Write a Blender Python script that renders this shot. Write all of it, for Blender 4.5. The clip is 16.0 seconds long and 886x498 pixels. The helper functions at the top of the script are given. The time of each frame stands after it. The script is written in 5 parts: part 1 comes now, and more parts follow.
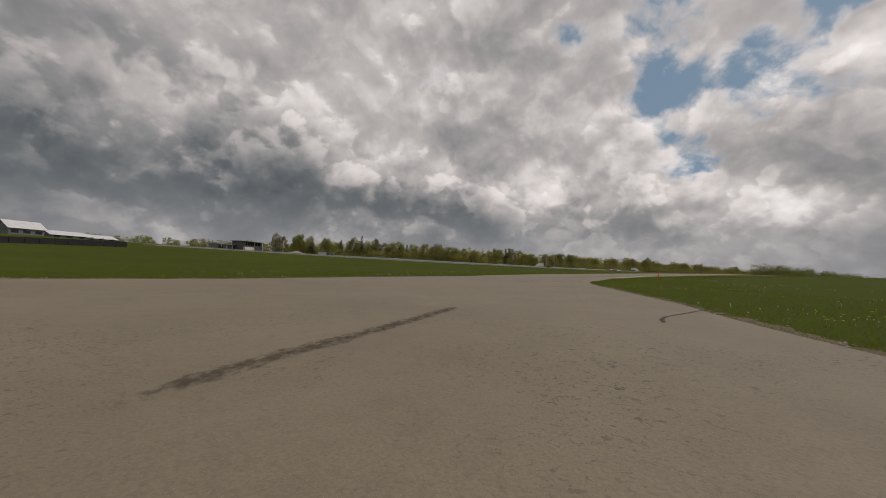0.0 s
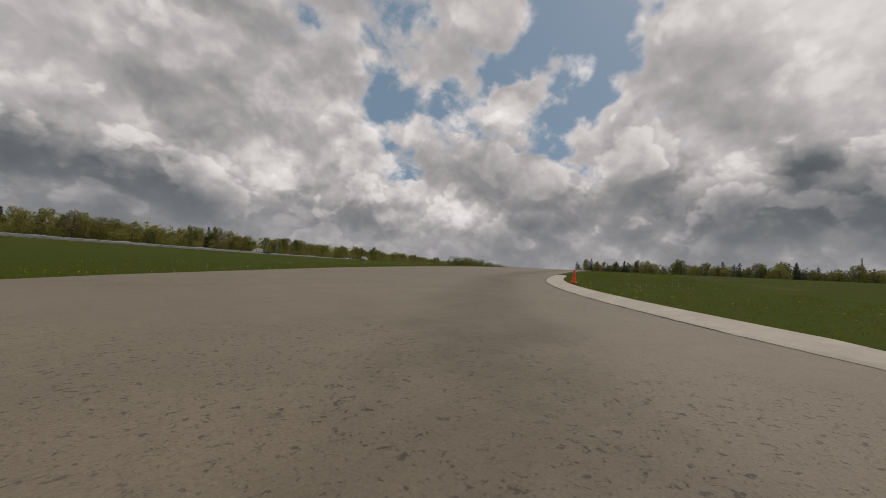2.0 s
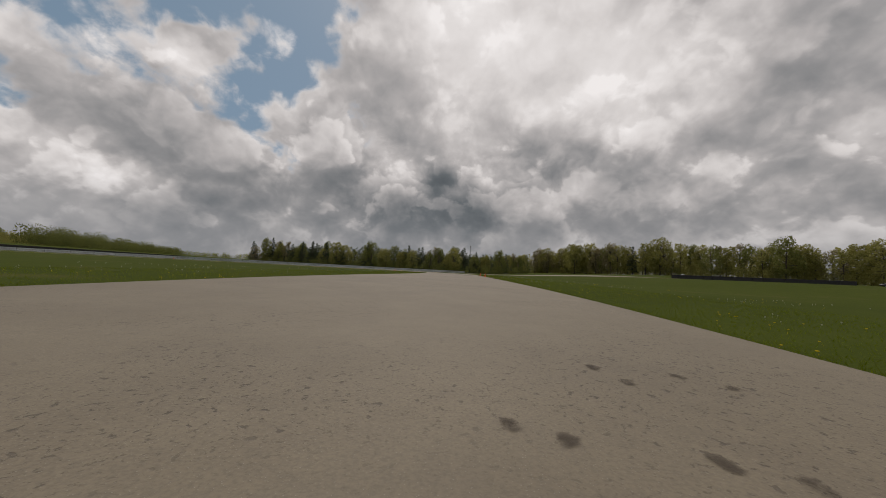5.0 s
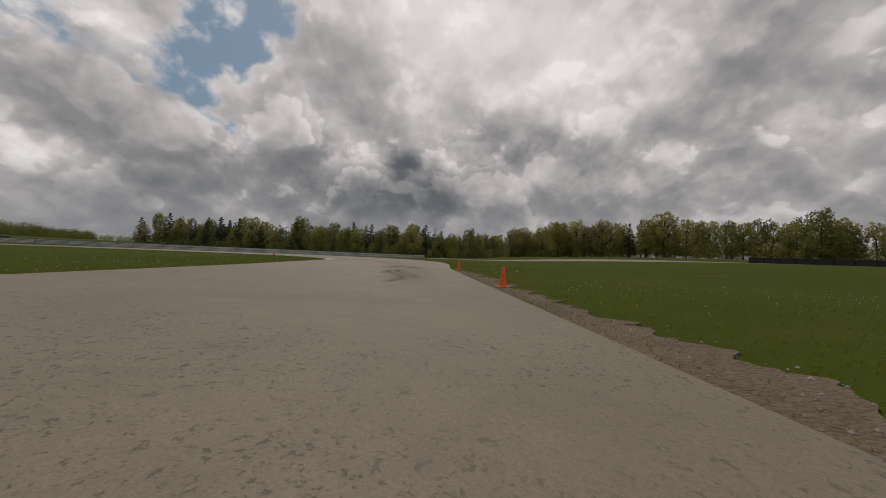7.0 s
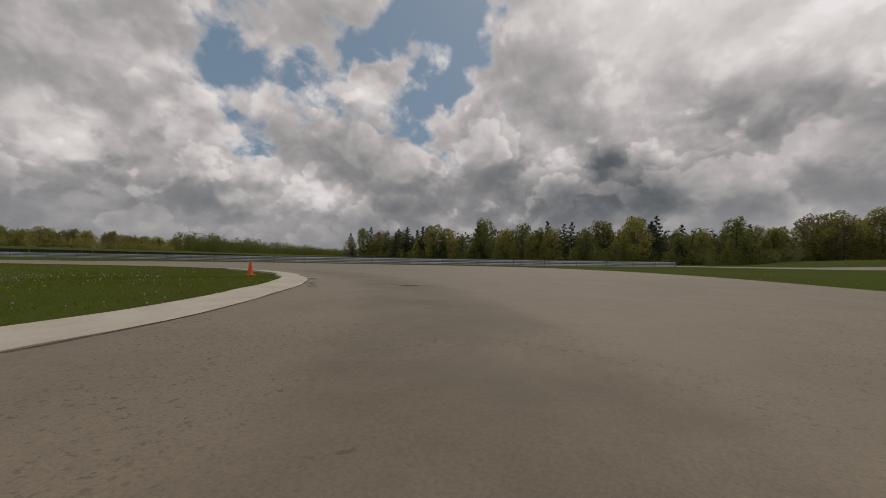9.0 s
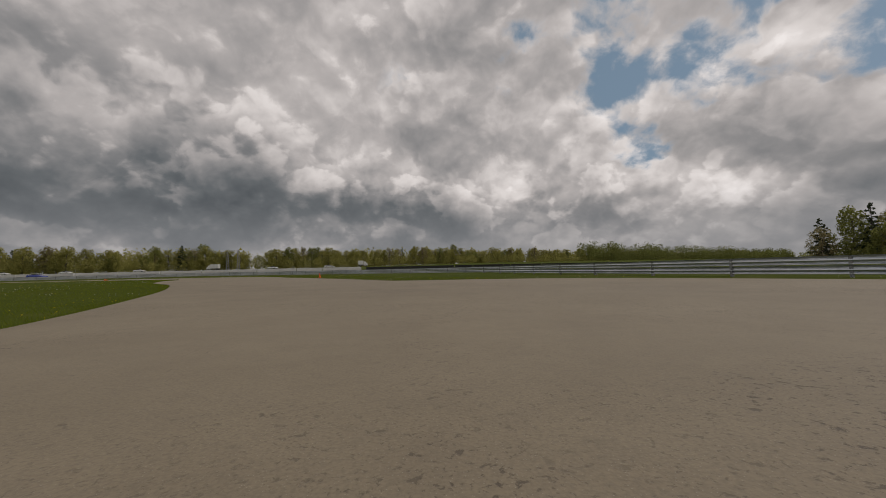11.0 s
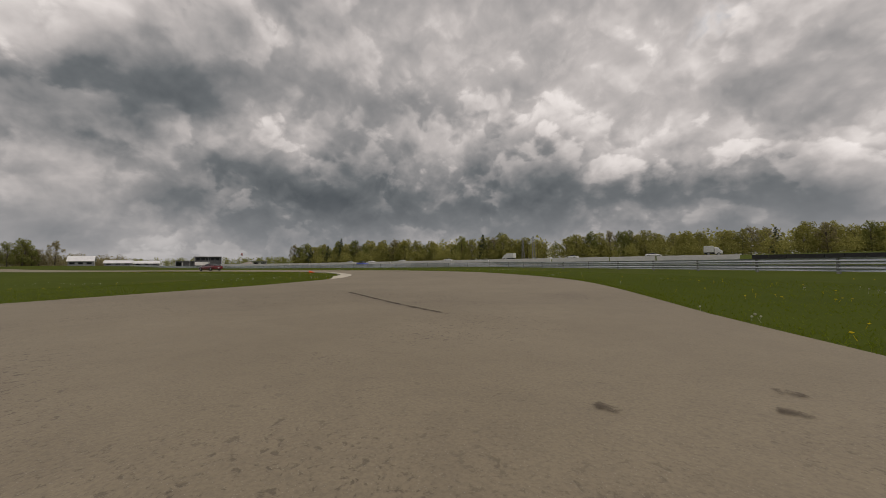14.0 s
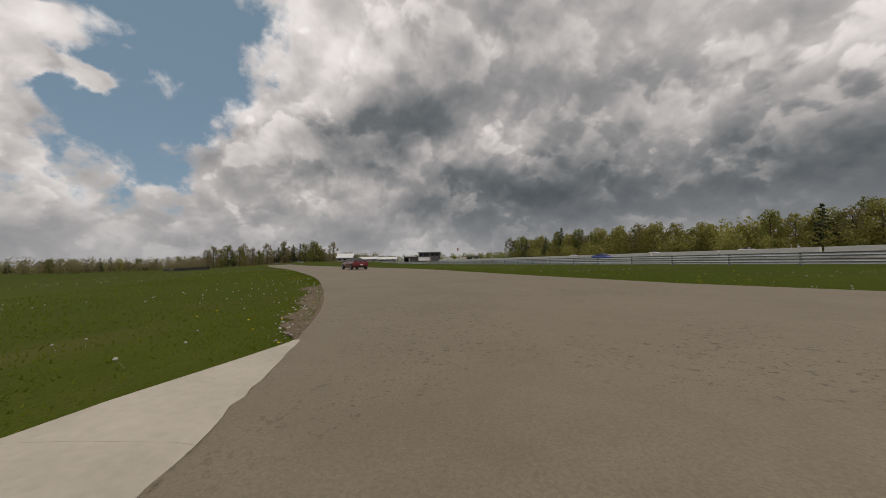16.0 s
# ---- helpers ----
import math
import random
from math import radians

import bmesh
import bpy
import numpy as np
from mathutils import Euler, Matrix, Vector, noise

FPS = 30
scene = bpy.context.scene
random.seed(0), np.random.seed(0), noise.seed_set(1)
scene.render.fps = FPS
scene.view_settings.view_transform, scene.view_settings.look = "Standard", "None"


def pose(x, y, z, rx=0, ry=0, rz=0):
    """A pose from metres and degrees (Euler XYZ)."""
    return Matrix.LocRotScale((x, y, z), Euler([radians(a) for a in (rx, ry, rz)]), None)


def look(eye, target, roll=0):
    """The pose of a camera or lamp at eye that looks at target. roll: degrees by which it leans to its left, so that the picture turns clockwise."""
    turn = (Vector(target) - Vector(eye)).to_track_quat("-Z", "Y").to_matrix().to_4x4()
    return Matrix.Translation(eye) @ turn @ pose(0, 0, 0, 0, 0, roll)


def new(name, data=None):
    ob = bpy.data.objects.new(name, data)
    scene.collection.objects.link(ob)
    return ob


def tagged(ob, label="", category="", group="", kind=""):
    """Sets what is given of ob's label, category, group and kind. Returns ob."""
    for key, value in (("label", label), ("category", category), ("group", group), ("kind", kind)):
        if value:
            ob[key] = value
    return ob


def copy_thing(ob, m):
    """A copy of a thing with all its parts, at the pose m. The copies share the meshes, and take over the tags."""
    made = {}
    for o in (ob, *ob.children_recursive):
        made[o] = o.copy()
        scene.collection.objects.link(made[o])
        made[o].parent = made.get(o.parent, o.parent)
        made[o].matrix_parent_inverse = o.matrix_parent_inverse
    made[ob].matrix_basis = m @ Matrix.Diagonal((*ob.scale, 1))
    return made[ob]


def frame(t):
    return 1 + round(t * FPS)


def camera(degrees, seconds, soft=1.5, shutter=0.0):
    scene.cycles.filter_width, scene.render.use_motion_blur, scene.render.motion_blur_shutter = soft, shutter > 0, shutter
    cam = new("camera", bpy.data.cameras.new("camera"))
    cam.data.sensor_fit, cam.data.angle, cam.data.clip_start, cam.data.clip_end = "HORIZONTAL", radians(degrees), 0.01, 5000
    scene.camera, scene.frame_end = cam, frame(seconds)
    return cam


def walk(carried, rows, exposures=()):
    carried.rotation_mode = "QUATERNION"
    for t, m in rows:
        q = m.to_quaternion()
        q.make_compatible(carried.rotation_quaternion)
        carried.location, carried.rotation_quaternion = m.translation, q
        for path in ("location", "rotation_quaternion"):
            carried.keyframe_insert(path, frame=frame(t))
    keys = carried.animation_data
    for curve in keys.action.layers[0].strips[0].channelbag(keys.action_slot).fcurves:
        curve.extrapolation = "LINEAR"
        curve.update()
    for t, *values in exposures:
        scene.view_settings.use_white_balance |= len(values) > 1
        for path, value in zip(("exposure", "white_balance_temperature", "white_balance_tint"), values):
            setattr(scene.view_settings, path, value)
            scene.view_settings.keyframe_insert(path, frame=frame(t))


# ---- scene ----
cam = camera(101.5, 16.0, soft=0.85, shutter=0.0)

# seconds, x, y, heading, pitch, lean
DRIVE = [
    (0.00, 0.00, 0.00, 0.00, 3.05, 3.00),
    (0.25, 0.19, 4.49, -4.76, 3.35, 3.10),
    (0.50, 0.74, 8.96, -9.44, 3.41, 3.12),
    (0.75, 1.66, 13.36, -14.02, 3.13, 2.95),
    (1.00, 2.93, 17.68, -18.90, 2.85, 2.82),
    (1.25, 4.59, 21.88, -24.35, 2.90, 2.96),
    (1.50, 6.67, 25.93, -30.07, 3.12, 3.25),
    (1.75, 9.16, 29.77, -35.67, 3.30, 3.51),
    (2.00, 12.02, 33.38, -41.34, 3.60, 3.57),
    (2.25, 15.26, 36.70, -47.23, 4.16, 3.21),
    (2.50, 18.84, 39.69, -52.89, 4.71, 3.02),
    (2.75, 22.72, 42.36, -57.84, 4.97, 3.32),
    (3.00, 26.82, 44.72, -62.12, 5.08, 3.51),
    (3.25, 31.12, 46.82, -65.88, 5.20, 3.16),
    (3.50, 35.60, 48.67, -69.23, 5.20, 2.92),
    (3.75, 40.23, 50.28, -72.34, 4.96, 3.45),
    (4.00, 45.01, 51.66, -75.53, 4.66, 4.11),
    (4.25, 49.92, 52.77, -79.00, 4.48, 4.09),
    (4.50, 54.97, 53.59, -82.39, 4.29, 3.71),
    (4.75, 60.14, 54.14, -85.29, 3.95, 3.34),
    (5.00, 65.40, 54.46, -87.73, 3.52, 3.02),
    (5.25, 70.73, 54.57, -89.85, 3.11, 2.97),
    (5.50, 76.08, 54.50, -91.64, 2.74, 2.90),
    (5.75, 81.40, 54.28, -93.07, 2.41, 2.81),
    (6.00, 86.69, 53.94, -94.09, 2.11, 2.71),
    (6.25, 91.93, 53.54, -94.67, 1.85, 2.61),
    (6.50, 97.09, 53.11, -94.78, 1.63, 2.54),
    (6.75, 102.12, 52.70, -94.37, 1.43, 2.48),
    (7.00, 107.00, 52.37, -93.43, 1.27, 2.44),
    (7.25, 111.73, 52.14, -91.90, 1.13, 2.27),
    (7.50, 116.30, 52.07, -89.76, 1.02, 2.13),
    (7.75, 120.70, 52.19, -86.97, 0.96, 2.00),
    (8.00, 124.91, 52.54, -83.54, 1.11, 1.77),
    (8.25, 128.90, 53.13, -79.45, 1.52, 1.34),
    (8.50, 132.66, 53.99, -74.56, 1.89, 0.97),
    (8.75, 136.20, 55.16, -68.79, 1.89, 0.87),
    (9.00, 139.53, 56.66, -62.46, 1.68, 0.94),
    (9.25, 142.62, 58.50, -55.83, 1.52, 0.97),
    (9.50, 145.41, 60.66, -48.62, 1.58, 0.82),
    (9.75, 147.87, 63.15, -40.62, 1.94, 0.39),
    (10.00, 149.93, 65.94, -32.40, 2.41, -0.16),
    (10.25, 151.58, 68.98, -24.63, 2.76, -0.62),
    (10.50, 152.82, 72.20, -17.43, 2.98, -0.97),
    (10.75, 153.65, 75.54, -10.77, 3.08, -1.21),
    (11.00, 154.11, 78.96, -4.64, 3.09, -1.35),
    (11.25, 154.22, 82.41, 0.98, 3.01, -1.40),
    (11.50, 154.00, 85.88, 6.11, 2.88, -1.35),
    (11.75, 153.49, 89.35, 10.77, 2.71, -1.22),
    (12.00, 152.69, 92.80, 14.98, 2.53, -1.00),
    (12.25, 151.65, 96.22, 18.75, 2.35, -0.71),
    (12.50, 150.39, 99.60, 22.10, 2.19, -0.35),
    (12.75, 148.93, 102.95, 25.07, 2.08, 0.06),
    (13.00, 147.28, 106.27, 27.75, 2.02, 0.41),
    (13.25, 145.45, 109.56, 30.32, 2.03, 0.59),
    (13.50, 143.42, 112.85, 33.15, 2.14, 0.42),
    (13.75, 141.14, 116.12, 36.52, 2.34, -0.14),
    (14.00, 138.58, 119.37, 40.14, 2.48, -0.62),
    (14.25, 135.72, 122.55, 43.70, 2.44, -0.61),
    (14.50, 132.56, 125.65, 47.41, 2.36, -0.52),
    (14.75, 129.06, 128.64, 51.60, 2.38, -0.73),
    (15.00, 125.20, 131.46, 56.28, 2.32, -0.81),
    (15.25, 120.95, 134.03, 61.32, 2.04, -0.34),
    (15.50, 116.33, 136.30, 66.11, 1.80, 0.08),
    (15.75, 111.41, 138.27, 70.15, 1.86, -0.17),
    (16.00, 106.25, 139.95, 73.71, 2.11, -0.86),
]
EYE = 0.65


def terrain(x, y):
    """Height of the land: a plateau with a hollow to the south-west and a low rise to the west."""
    low = 0.25 * (1 - np.tanh((x - 30) / 28)) * (1 - np.tanh((y - 90) / 35))
    rise = 2.8 * np.exp(-((x + 190) / 110) ** 2 - ((y - 120) / 75) ** 2)
    knoll = 3.0 * np.exp(-((x - 250) / 80) ** 2 - ((y + 70) / 70) ** 2)
    u = np.clip((y - 150) / 110, 0.0, 1.0)
    f = np.clip((y - 190) / 100, 0.0, 1.0)
    bank = 1.1 * np.exp(-((x - 200) / 75) ** 2) * f * f * (3 - 2 * f)
    e, g = np.clip((x - 60) / 60, 0.0, 1.0), np.clip((38 - y) / 34, 0.0, 1.0)
    swell = 1.4 * e * e * (3 - 2 * e) * g * g * (3 - 2 * g)
    return 3.0 - 3.0 * low + rise + knoll + 2.2 * u * u * (3 - 2 * u) + bank + swell


def ground_at(x, y):
    return float(terrain(np.float64(x), np.float64(y)))


walk(cam, [(t, pose(x, y, ground_at(x, y) + EYE, 90 + pitch, 0, heading) @ pose(0, 0, 0, 0, 0, lean))
           for t, x, y, heading, pitch, lean in DRIVE],
     exposures=[(0.0, 0.00, 6700, 15), (2.0, -0.07, 6600, 15), (4.0, -0.12, 6600, 14), (5.2, -0.06, 6600, 14), (8.0, -0.19, 6600, 15), (10.2, -0.18, 6650, 15),
                (12.5, 0.10, 6800, 15), (14.0, 0.08, 6750, 15), (15.0, 0.12, 6700, 14), (16.0, 0.08, 6700, 14)])

# ------------------------------------------------------------------ light
SUN_AZ, SUN_EL = -82.0, 52.0


def heading_vector(az, el):
    a, e = radians(az), radians(el)
    return Vector((-math.sin(a) * math.cos(e), math.cos(a) * math.cos(e), math.sin(e)))


sun = new("sun", bpy.data.lights.new("sun", "SUN"))
sun.data.energy, sun.data.angle, sun.data.color = 1.0, radians(14), (1.0, 0.94, 0.86)
sun.matrix_world = look(heading_vector(SUN_AZ, SUN_EL) * 100, (0, 0, 0))

world = bpy.data.worlds.new("sky")
scene.world = world
world.use_nodes = True
wt = world.node_tree
wt.nodes.clear()


class Net:
    """Short hand for node trees."""

    def __init__(self, tree):
        self.tree = tree

    def node(self, kind, **values):
        n = self.tree.nodes.new(kind)
        for key, value in values.items():
            setattr(n, key, value)
        return n

    def put(self, socket, value):
        if isinstance(value, bpy.types.NodeSocket):
            self.tree.links.new(value, socket)
        else:
            socket.default_value = value

    def math(self, op, a, b=0.0, c=0.0, clamp=False):
        n = self.node("ShaderNodeMath", operation=op, use_clamp=clamp)
        for s, value in zip(n.inputs, (a, b, c)):
            self.put(s, value)
        return n.outputs[0]

    def vec(self, op, a, b=(0, 0, 0), scale=None):
        n = self.node("ShaderNodeVectorMath", operation=op)
        self.put(n.inputs[0], a)
        self.put(n.inputs[1], b)
        if scale is not None:
            self.put(n.inputs["Scale"], scale)
        return n.outputs["Value"] if op in ("LENGTH", "DOT_PRODUCT") else n.outputs[0]

    def noise(self, vector, scale, detail=4.0, rough=0.55, distort=0.0, lac=2.0):
        n = self.node("ShaderNodeTexNoise")
        self.put(n.inputs["Vector"], vector)
        for key, value in (("Scale", scale), ("Detail", detail), ("Roughness", rough), ("Distortion", distort), ("Lacunarity", lac)):
            self.put(n.inputs[key], value)
        return n.outputs[0]

    def voronoi(self, vector, scale, feature="F1", rand=1.0):
        n = self.node("ShaderNodeTexVoronoi", feature=feature)
        self.put(n.inputs["Vector"], vector)
        self.put(n.inputs["Scale"], scale)
        self.put(n.inputs["Randomness"], rand)
        return n.outputs[0]

    def span(self, value, lo, hi, a=0.0, b=1.0, kind="SMOOTHSTEP"):
        n = self.node("ShaderNodeMapRange", interpolation_type=kind)
        for s, v in zip(n.inputs, (value, lo, hi, a, b)):
            self.put(s, v)
        return n.outputs[0]

    def ramp(self, value, stops):
        n = self.node("ShaderNodeValToRGB")
        self.put(n.inputs[0], value)
        e = n.color_ramp.elements
        while len(e) < len(stops):
            e.new(0.5)
        for item, (at, colour) in zip(e, stops):
            item.position, item.color = at, (*colour, 1)
        return n.outputs[0]

    def mix(self, factor, a, b, blend="MIX"):
        n = self.node("ShaderNodeMix", data_type="RGBA", blend_type=blend)
        for s, v in zip((n.inputs[0], n.inputs[6], n.inputs[7]), (factor, a, b)):
            self.put(s, (*v, 1) if isinstance(v, tuple) and len(v) == 3 else v)
        return n.outputs[2]


# the clouds: az, el, half width, stretch of height, strength
BLUE_GAPS = [(-46, 21, 12, 1.3, 0.07), (-63, 31, 10, 1.2, 0.10), (-36, 28, 15, 1.3, 0.26), (-60, 29, 13, 1.1, 0.26), (-55, 17, 11, 2.0, 0.22), (-34, 17, 9, 2.4, 0.16), (-18, 31, 11, 2.0, 0.20),
             (106, 25, 9, 1.0, 0.30), (104, 36, 9, 1.0, 0.3), (114, 26, 13, 0.9, 0.36), (113, 15, 10, 1.0, 0.31), (127, 8, 11, 2.0, 0.20), (-56, 39, 13, 1.0, 0.26), (-70, 19, 6, 1.6, 0.12), (0, 27, 7, 2.0, 0.12)]
BRIGHT = [(-92, 32, 17, 1.1, 0.21), (-52, 24.5, 5, 1.8, 0.24), (92, 29, 12, 1.2, 0.17), (131, 22, 10, 1.0, 0.30), (53, 25, 10, 1.4, 0.06),
          (11.5, 9.8, 3, 1.6, 0.36), (-43, 9.7, 2.4, 1.0, 0.36), (-33, 12.5, 5, 1.8, 0.22), (-14, 13, 7, 2.4, 0.18), (-24, 20, 10, 1.6, 0.12),
          (12, 25, 14, 1.6, 0.12), (49, 17, 6, 1.8, 0.05), (-118, 28, 13, 1.2, 0.26), (-102, 35, 18, 1.0, 0.20), (-70, 60, 38, 1.0, 0.20), (-32, 7.8, 2.0, 1.2, 0.24)]
DARK = [(58, 8, 22, 2.3, 0.34), (32, 8, 18, 2.3, 0.32), (30, 15, 10, 2.0, 0.12), (-90, 11, 12, 2.6, 0.26), (-80, 9, 17, 2.0, 0.25), (2, 9, 12, 2.4, 0.12), (-104, 15, 13, 2.4, 0.13),
        (87, 18, 11, 2.2, 0.28), (78, 22, 9, 2.0, 0.16), (28, 21, 8, 1.6, 0.08), (3, 7, 18, 2.6, 0.22), (-20, 7, 14, 3.0, 0.14), (-54, 6, 12, 2.6, 0.12), (48, 20, 16, 1.6, 0.16),
        (70, 11, 13, 2.0, 0.18), (72, 24, 12, 1.6, 0.10), (20, 13, 18, 1.8, 0.09)]

HEAPS = [(-52.5, 26, 5, 1.8, 0.42), (-47, 37, 5, 1.4, 0.4), (121, 20, 3.5, 1.8, 0.5), (-22, 28, 6, 1.8, 0.3)]

w = Net(wt)
ray = w.vec("NORMALIZE", w.node("ShaderNodeTexCoord").outputs["Generated"])
height = w.node("ShaderNodeSeparateXYZ")
w.put(height.inputs[0], ray)
# the cloud layer lies overhead like a sheet, so that it crowds together towards the horizon
lift = w.math("ADD", w.math("MAXIMUM", height.outputs[2], 0.0), 0.75)
sheet = w.vec("SCALE", w.vec("MULTIPLY", ray, (1.0, 1.0, 0.0)), scale=w.math("DIVIDE", 1.0, lift))
wave = w.node("ShaderNodeTexNoise")
w.put(wave.inputs["Vector"], sheet)
w.put(wave.inputs["Scale"], 8.0)
w.put(wave.inputs["Detail"], 8.0)
wavy = w.vec("ADD", ray, w.vec("SCALE", w.vec("SUBTRACT", wave.outputs["Color"], (0.5, 0.5, 0.5)), scale=0.20))


def blobs(items, way=None):
    total = 0.0
    for az, el, half, stretch, strength in items:
        gap = w.vec("MULTIPLY", w.vec("SUBTRACT", way or wavy, heading_vector(az, el)), (1.0, 1.0, stretch))
        total = w.math("ADD", total, w.span(w.vec("LENGTH", gap), math.sin(radians(half)) * 1.25, math.sin(radians(half)) * 0.15, 0.0, strength))
    return total


warp = w.node("ShaderNodeTexNoise")
w.put(warp.inputs["Vector"], sheet)
w.put(warp.inputs["Scale"], 9.0)
w.put(warp.inputs["Detail"], 3.0)
curled = w.vec("ADD", sheet, w.vec("SCALE", w.vec("SUBTRACT", warp.outputs["Color"], (0.5, 0.5, 0.5)), scale=0.05))


def billow(vector, scale, detail, rough):
    """Rounded heaps, like the tops of cumulus."""
    n = w.node("ShaderNodeTexVoronoi", feature="SMOOTH_F1", normalize=True)
    w.put(n.inputs["Vector"], vector)
    for key, value in (("Scale", scale), ("Detail", detail), ("Roughness", rough), ("Smoothness", 0.45), ("Lacunarity", 2.3)):
        w.put(n.inputs[key], value)
    return w.math("SUBTRACT", 1.0, n.outputs["Distance"])


def heaped(kind, vector, scale, nearer, detail, rough):
    """Cloud density, and how much thinner it is a little higher up: lit tops and grey undersides."""
    here = kind(vector, scale, detail, rough)
    return here, w.math("SUBTRACT", here, kind(w.vec("SCALE", vector, scale=nearer), scale, detail, rough))


big, big_top = heaped(w.noise, sheet, 2.6, 0.86, 3, 0.45)
puff, puff_top = heaped(billow, curled, 5.5, 0.925, 3, 0.45)
bud, bud_top = heaped(billow, curled, 14.0, 0.97, 3, 0.5)
tuft, tuft_top = heaped(w.noise, curled, 8.0, 0.96, 7, 0.55)
mixed = w.math("ADD", w.math("MULTIPLY", w.math("SUBTRACT", big, 0.5), 0.6), w.math("ADD", w.math("MULTIPLY", w.math("SUBTRACT", puff, 0.65), 0.6), w.math("MULTIPLY", w.math("SUBTRACT", tuft, 0.5), 1.5)))
gaps = blobs(BLUE_GAPS)
cover = w.math("SUBTRACT", w.math("ADD", w.math("ADD", 0.62, mixed), blobs(HEAPS)), gaps)
cloudy = w.math("MAXIMUM", w.span(cover, 0.22, 0.46), w.span(gaps, 0.16, 0.02))
relief = w.math("ADD", w.math("MULTIPLY", big_top, 0.35), w.math("ADD", w.math("MULTIPLY", puff_top, 1.15), w.math("ADD", w.math("MULTIPLY", bud_top, 0.22), w.math("MULTIPLY", tuft_top, 0.38))))
lit = w.math("ADD", 0.515, w.math("ADD", w.math("MULTIPLY", w.math("MAXIMUM", relief, 0.0), 0.95), w.math("MULTIPLY", w.math("MINIMUM", relief, 0.0), 0.65)))
lit = w.math("ADD", lit, w.math("MULTIPLY", w.math("SUBTRACT", 0.5, big), 0.45))
lit = w.math("ADD", lit, w.span(cover, 0.50, 0.30, 0.0, 0.12))
# heads of cumulus, one bank before another: crisp bright rims that fade to grey inside
head = w.math("ADD", w.math("MULTIPLY", w.math("SUBTRACT", puff, 0.65), 0.9), w.math("ADD", w.math("MULTIPLY", w.math("SUBTRACT", tuft, 0.5), 0.5), w.math("MULTIPLY", w.math("SUBTRACT", big, 0.5), 0.6)))
for start in (-0.07, 0.06):
    rim = w.math("MULTIPLY", w.span(head, start, start + 0.05), w.span(head, start + 0.02, start + 0.17, 1.0, 0.0))
    lit = w.math("ADD", lit, w.math("MULTIPLY", rim, w.span(relief, -0.10, 0.16, 0.01, 0.16)))
lit = w.math("SUBTRACT", w.math("ADD", lit, blobs(BRIGHT)), blobs(DARK))
cloud = w.ramp(lit, [(0.0, (0.070, 0.084, 0.094)), (0.22, (0.130, 0.147, 0.156)), (0.42, (0.265, 0.270, 0.272)), (0.60, (0.45, 0.44, 0.43)), (0.78, (0.68, 0.665, 0.645)), (1.0, (0.88, 0.87, 0.85))])
veil = w.span(height.outputs[2], 0.20, 0.02, 0.0, 0.62)
cloud = w.mix(veil, cloud, (0.245, 0.262, 0.275))
air = w.node("ShaderNodeTexSky", sky_type="NISHITA", sun_disc=False, sun_elevation=radians(SUN_EL), sun_rotation=radians(-SUN_AZ))
blue = w.mix(0.7, w.vec("SCALE", air.outputs[0], scale=0.07), (0.175, 0.272, 0.345))
out = w.node("ShaderNodeBackground")
w.put(out.inputs[0], w.mix(cloudy, blue, cloud))
out.inputs[1].default_value = 1.0
wt.links.new(out.outputs[0], w.node("ShaderNodeOutputWorld").inputs[0])

# ------------------------------------------------------------------ materials


def material(name, rough=0.8, metal=0.0, spec=0.5):
    m = bpy.data.materials.new(name)
    m.use_nodes = True
    n = Net(m.node_tree)
    shader = m.node_tree.nodes["Principled BSDF"]
    shader.inputs["Roughness"].default_value = rough
    shader.inputs["Metallic"].default_value = metal
    shader.inputs["Specular IOR Level"].default_value = spec
    return m, n, shader


def place(n, kind="Object"):
    return n.node("ShaderNodeTexCoord").outputs[kind]


def world_place(n):
    return n.node("ShaderNodeNewGeometry").outputs["Position"]


def relief_of(n, shader, height, strength, distance):
    b = n.node("ShaderNodeBump")
    b.inputs["Strength"].default_value, b.inputs["Distance"].default_value = strength, distance
    n.put(b.inputs["Height"], height)
    n.put(shader.inputs["Normal"], b.outputs[0])


def worn(name, low, high, scale, rough=0.8, metal=0.0, bump=0.2, depth=0.01, fine=8.0, spec=0.5, random_by=0.0):
    """Two-scale mottled material between two colours."""
    m, n, s = material(name, rough, metal, spec)
    p = place(n)
    a, b = n.noise(p, scale, 6, 0.6), n.noise(p, scale * fine, 4, 0.6)
    f = n.math("ADD", n.math("MULTIPLY", a, 0.65), n.math("MULTIPLY", b, 0.35))
    if random_by:
        r = n.node("ShaderNodeObjectInfo").outputs["Random"]
        f = n.math("ADD", f, n.math("MULTIPLY", n.math("SUBTRACT", r, 0.5), random_by))
    n.put(s.inputs["Base Color"], n.ramp(f, [(0.3, low), (0.7, high)]))
    if bump:
        relief_of(n, s, f, bump, depth)
    return m


